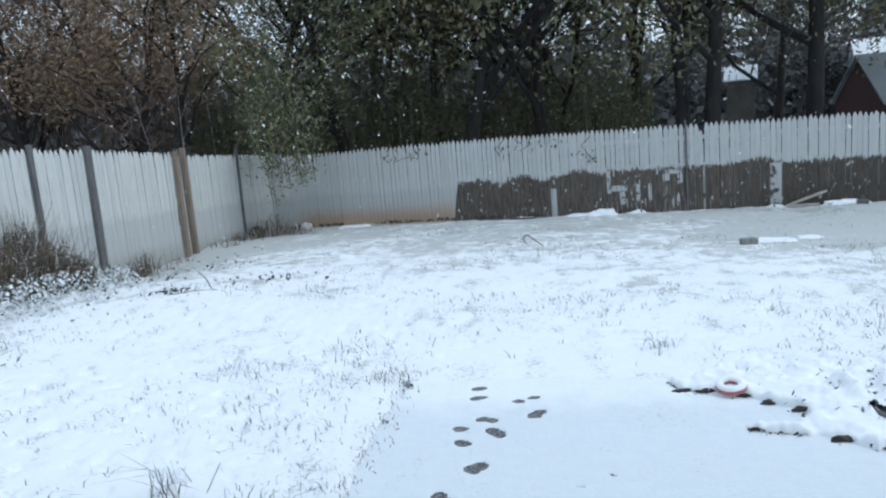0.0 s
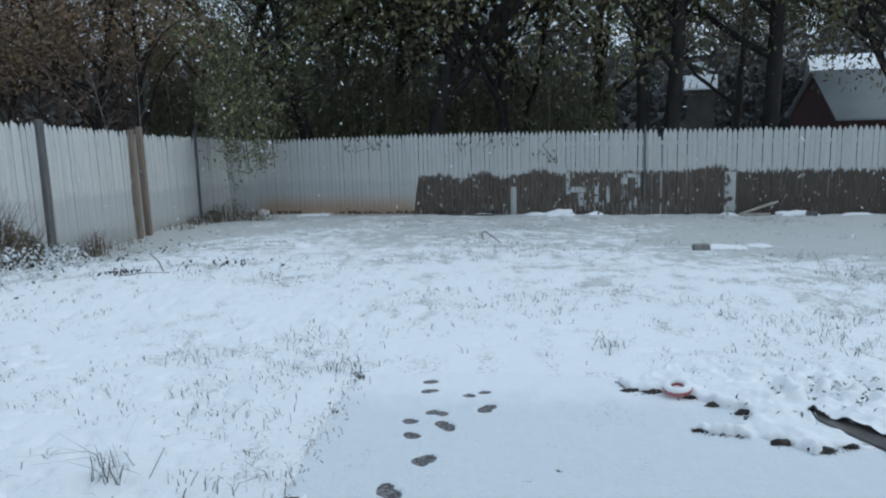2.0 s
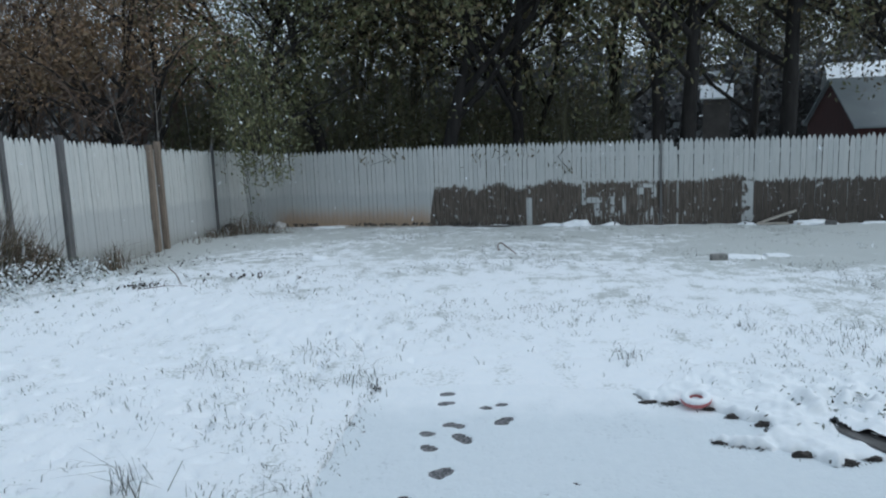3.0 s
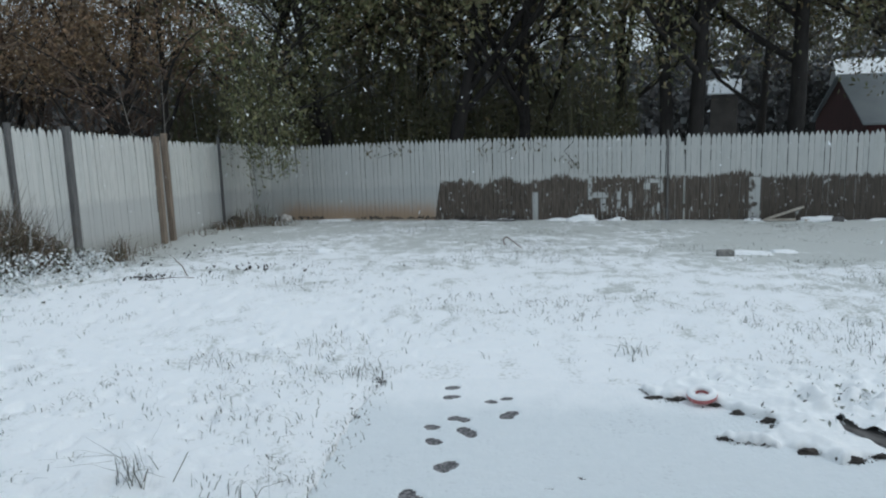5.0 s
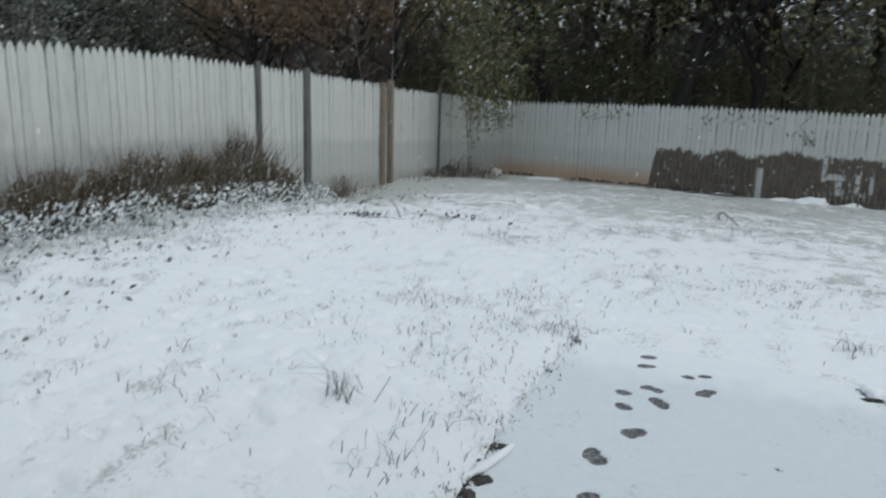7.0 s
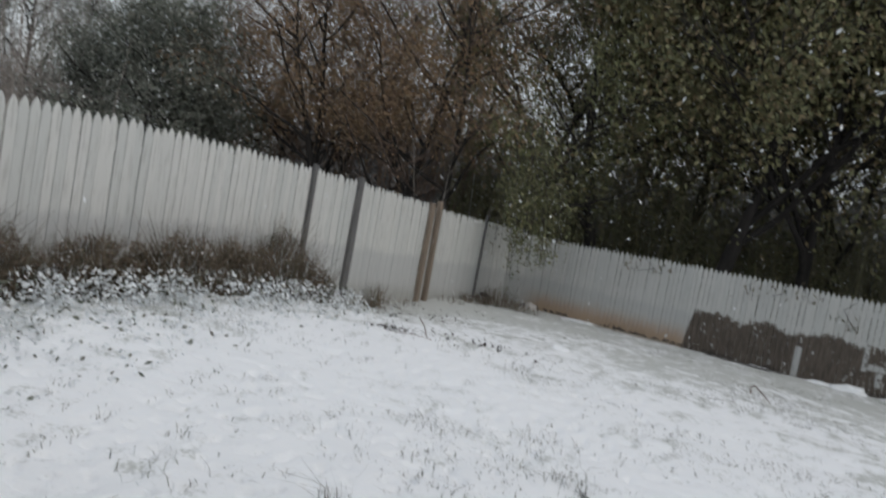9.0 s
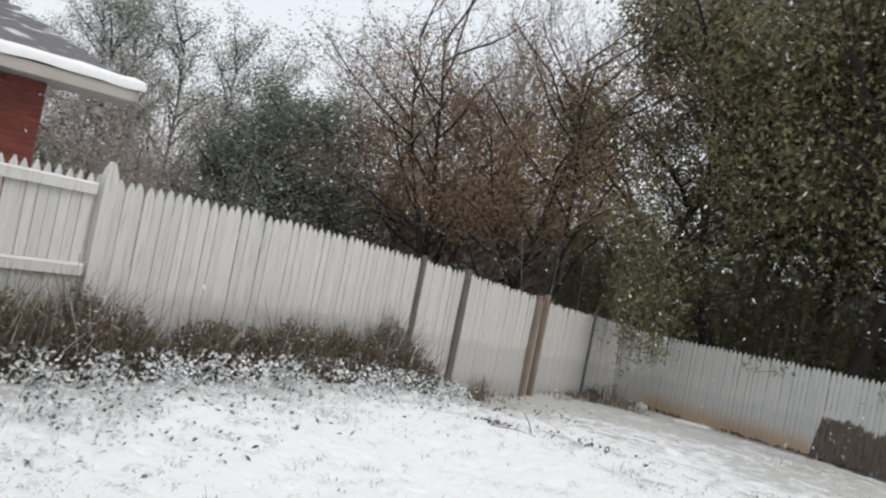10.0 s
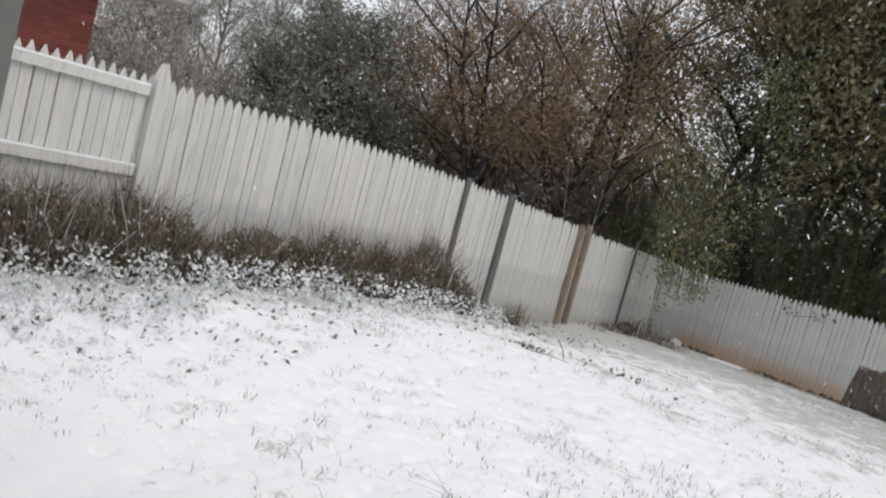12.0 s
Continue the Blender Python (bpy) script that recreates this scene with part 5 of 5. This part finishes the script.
snowy_stick([(-0.745, 2.735, 0.006), (-0.645, 2.86, 0.034), (-0.605, 3.125, -0.004)], 0.019)
hollow = bmesh.new()
for i, (hx, hy, ax, ay, turn) in enumerate(((-0.682, 3.075, 0.062, 0.030, 30), (-0.720, 3.005, 0.030, 0.022, 60), (-0.668, 2.775, 0.045, 0.034, 40), (-0.705, 2.640, 0.045, 0.050, 10), (-0.730, 2.930, 0.026, 0.018, 20))):
    made = bmesh.ops.create_icosphere(hollow, subdivisions=3, radius=1.0)
    for v in made["verts"]:
        k = 1 + 0.5 * noise.noise(v.co * 2.2 + Vector((i * 2.0, 0, 5)))
        v.co = pose(hx, hy, 0.007, 0, 0, turn) @ Vector((v.co.x * ax * k, v.co.y * ay * k, v.co.z * 0.007 * k))
tagged(new("earth", finish(hollow, "earth", M_EARTH, True)), "dark earth showing at the broken corner of the patio", "earth", kind="structure")


# dark earth and grass showing along the broken edge of the patio
r = np.random.default_rng(95)
edge = []
for (ax, ay), (bx, by) in zip(STRIP[:16], STRIP[1:17]):
    n = max(3, int(math.hypot(bx - ax, by - ay) * 260))
    t = r.random(n)
    edge.append(np.stack([ax + (bx - ax) * t + r.normal(0, 0.006, n), ay + (by - ay) * t + r.normal(0, 0.006, n)], 1))
edge = np.concatenate(edge)
keep_e = lumps(edge[:, 0], edge[:, 1], 7.0, 8.0) > 0.22
edge = np.concatenate([edge[keep_e]] + [np.stack([r.normal(hx, size * 0.8, 22), r.normal(hy - 0.010, 0.010, 22)], 1) for hx, hy, size, lift in HOLLOWS])
chunks = np.concatenate([np.stack([r.normal(cx, 0.022, n), r.normal(cy, 0.05, n)], 1) for cx, cy, n in ((-0.70, 3.06, 16), (-0.69, 2.79, 18), (-0.72, 2.60, 30), (-0.50, 4.62, 22), (-0.60, 4.05, 8))])
chunks = leaf_quads(r, np.stack([chunks[:, 0], chunks[:, 1], 0.004 + r.random(len(chunks)) * 0.012], 1), 0.034, 0.018)
clods = leaf_quads(r, np.stack([edge[:, 0], edge[:, 1], 0.002 + r.random(len(edge)) * 0.010], 1), 0.016, 0.008)
tagged(new("edge_litter", quads_mesh("edge_litter", np.concatenate([clods, chunks]), M_EARTH)), "dark earth and dead grass along the broken patio edge", "litter", kind="stuff")

x, y = r.normal(2.2, 0.28, 620), r.normal(4.02, 0.16, 620)
ok = (x > 1.75) & (lumps(x, y, 12.0, 2.0) < 0.08) & ((x - 1.92) * 0.69 + (y - 3.85) * 0.72 > 0.03)
x, y = x[ok], y[ok]
x, y = np.concatenate([x, r.uniform(1.5, 2.1, 30)]), np.concatenate([y, r.uniform(3.55, 4.15, 30)])
patch = leaf_quads(r, np.stack([x, y, 0.02 + 0.05 * r.random(len(x))], 1), 0.034, 0.014)
tagged(new("edge_plants", quads_mesh("edge_plants", patch, M_EDGE_PLANT)), "low leafy weeds under snow at the patio edge", "plants", kind="stuff")

# dead leaves and sticks blown against the foot of the back fence
r = np.random.default_rng(99)
s, off = r.uniform(-7.6, 9.0, 650), np.abs(r.normal(0.0, 0.16, 650)) + 0.04
fx, fy = B_ORIGIN.x + B_D.x * s - B_N.x * off, B_ORIGIN.y + B_D.y * s - B_N.y * off
ok = lumps(fx, fy, 1.3, 5.0) + 0.7 * lumps(fx, fy, 4.0, 2.0) > 0.10
drift = leaf_quads(r, np.stack([fx, fy, ground_height(fx, fy) + 0.05 + 0.04 * r.random(len(fx))], 1)[ok], 0.13, 0.045)
tagged(new("fence_litter", quads_mesh("fence_litter", drift, M_EARTH)), "dead leaves and sticks along the foot of the fence", "litter", kind="stuff")

# snow falling through the air
r = np.random.default_rng(97)
n = 1500
az, d = np.radians(r.uniform(-36, 66, n)), 2.5 + 20 * r.random(n) ** 0.7
x, y = -np.sin(az) * d, np.cos(az) * d
zz = 1.65 + d * np.tan(np.radians(r.uniform(-12, 22, n)))
ok = (zz > ground_height(x, y) + 0.1) & (y > 1.0)
flakes = leaf_quads(r, np.stack([x, y, zz], 1)[ok], 0.022, 0.013, 2.0)
tagged(new("falling_snow", quads_mesh("falling_snow", flakes, M_FLAKE)), "snowflakes falling through the air", "snow", kind="stuff")


def hanging_sprig(s, top, length, leaves, seed):
    """A thin shoot hanging over the back fence, with a few withered leaves."""
    q = np.random.default_rng(seed)
    thing = tagged(new("hanging_sprig"), "thin shoot with dark withered leaves hanging over the fence", "twig", group="shoots over the back fence")
    p = B_ORIGIN + B_D * s - B_N * 0.10
    pts = [(p.x + q.normal(0, 0.03) * i, p.y, back_base(s) + 1.83 + 0.25 - i * (0.25 + 1.83 - top + length) / 5) for i in range(6)]
    v, f = tubes([(a, b, 0.005, 0.004) for a, b in zip(pts, pts[1:])], 4)
    part("stem", mesh_from("stem", v, f, M_BARK), M_BARK, thing)
    low = np.array(pts[-1])
    at = low + np.stack([q.normal(0, 0.16, leaves), q.normal(0, 0.02, leaves), q.random(leaves) * length], 1)
    part("foliage", quads_mesh("foliage", leaf_quads(q, at, 0.11, 0.04, 1.5), M_OAK_DARK), M_OAK_DARK, thing)


for i, (s, top, length, leaves) in enumerate(((-5.35, 1.72, 0.28, 16), (-5.05, 1.70, 0.22, 10), (-2.35, 1.74, 0.25, 12), (-2.05, 1.70, 0.2, 8), (-1.25, 1.40, 0.28, 18), (-3.0, 1.60, 0.3, 8))):
    hanging_sprig(s, top, length, leaves, 500 + i)


# ---------------------------------------------------------------- bricks of the neighbour's wall, last
def lay_bricks():
    wall, m = brick_house()
    bm = bmesh.new()
    box(bm, -0.097, 0.097, 0.0, 0.02, 0.0, 0.057)
    whole = finish(bm, "brick", M_BRICK)
    turn = math.degrees(math.atan2(m[1][0], m[0][0]))
    for row in range(21):
        z = 2.79 - 0.0665 - row * 0.0675
        for i in range(14):
            half = row % 2 and i == 0
            x = 0.9505 if half else 1.00 + (i - row % 2) * 0.204 + (0.102 if row % 2 else 0.0)
            p = m @ Vector((x, 0.406, z))
            ob = new("brick", whole)
            ob.parent = wall
            ob.matrix_local = Matrix.Translation(p) @ Matrix(((m[0][0], m[0][1], 0, 0), (m[1][0], m[1][1], 0, 0), (0, 0, 1, 0), (0, 0, 0, 1))) @ Matrix.Diagonal((0.48 if half else 1.0, 1, 1, 1))


lay_bricks()
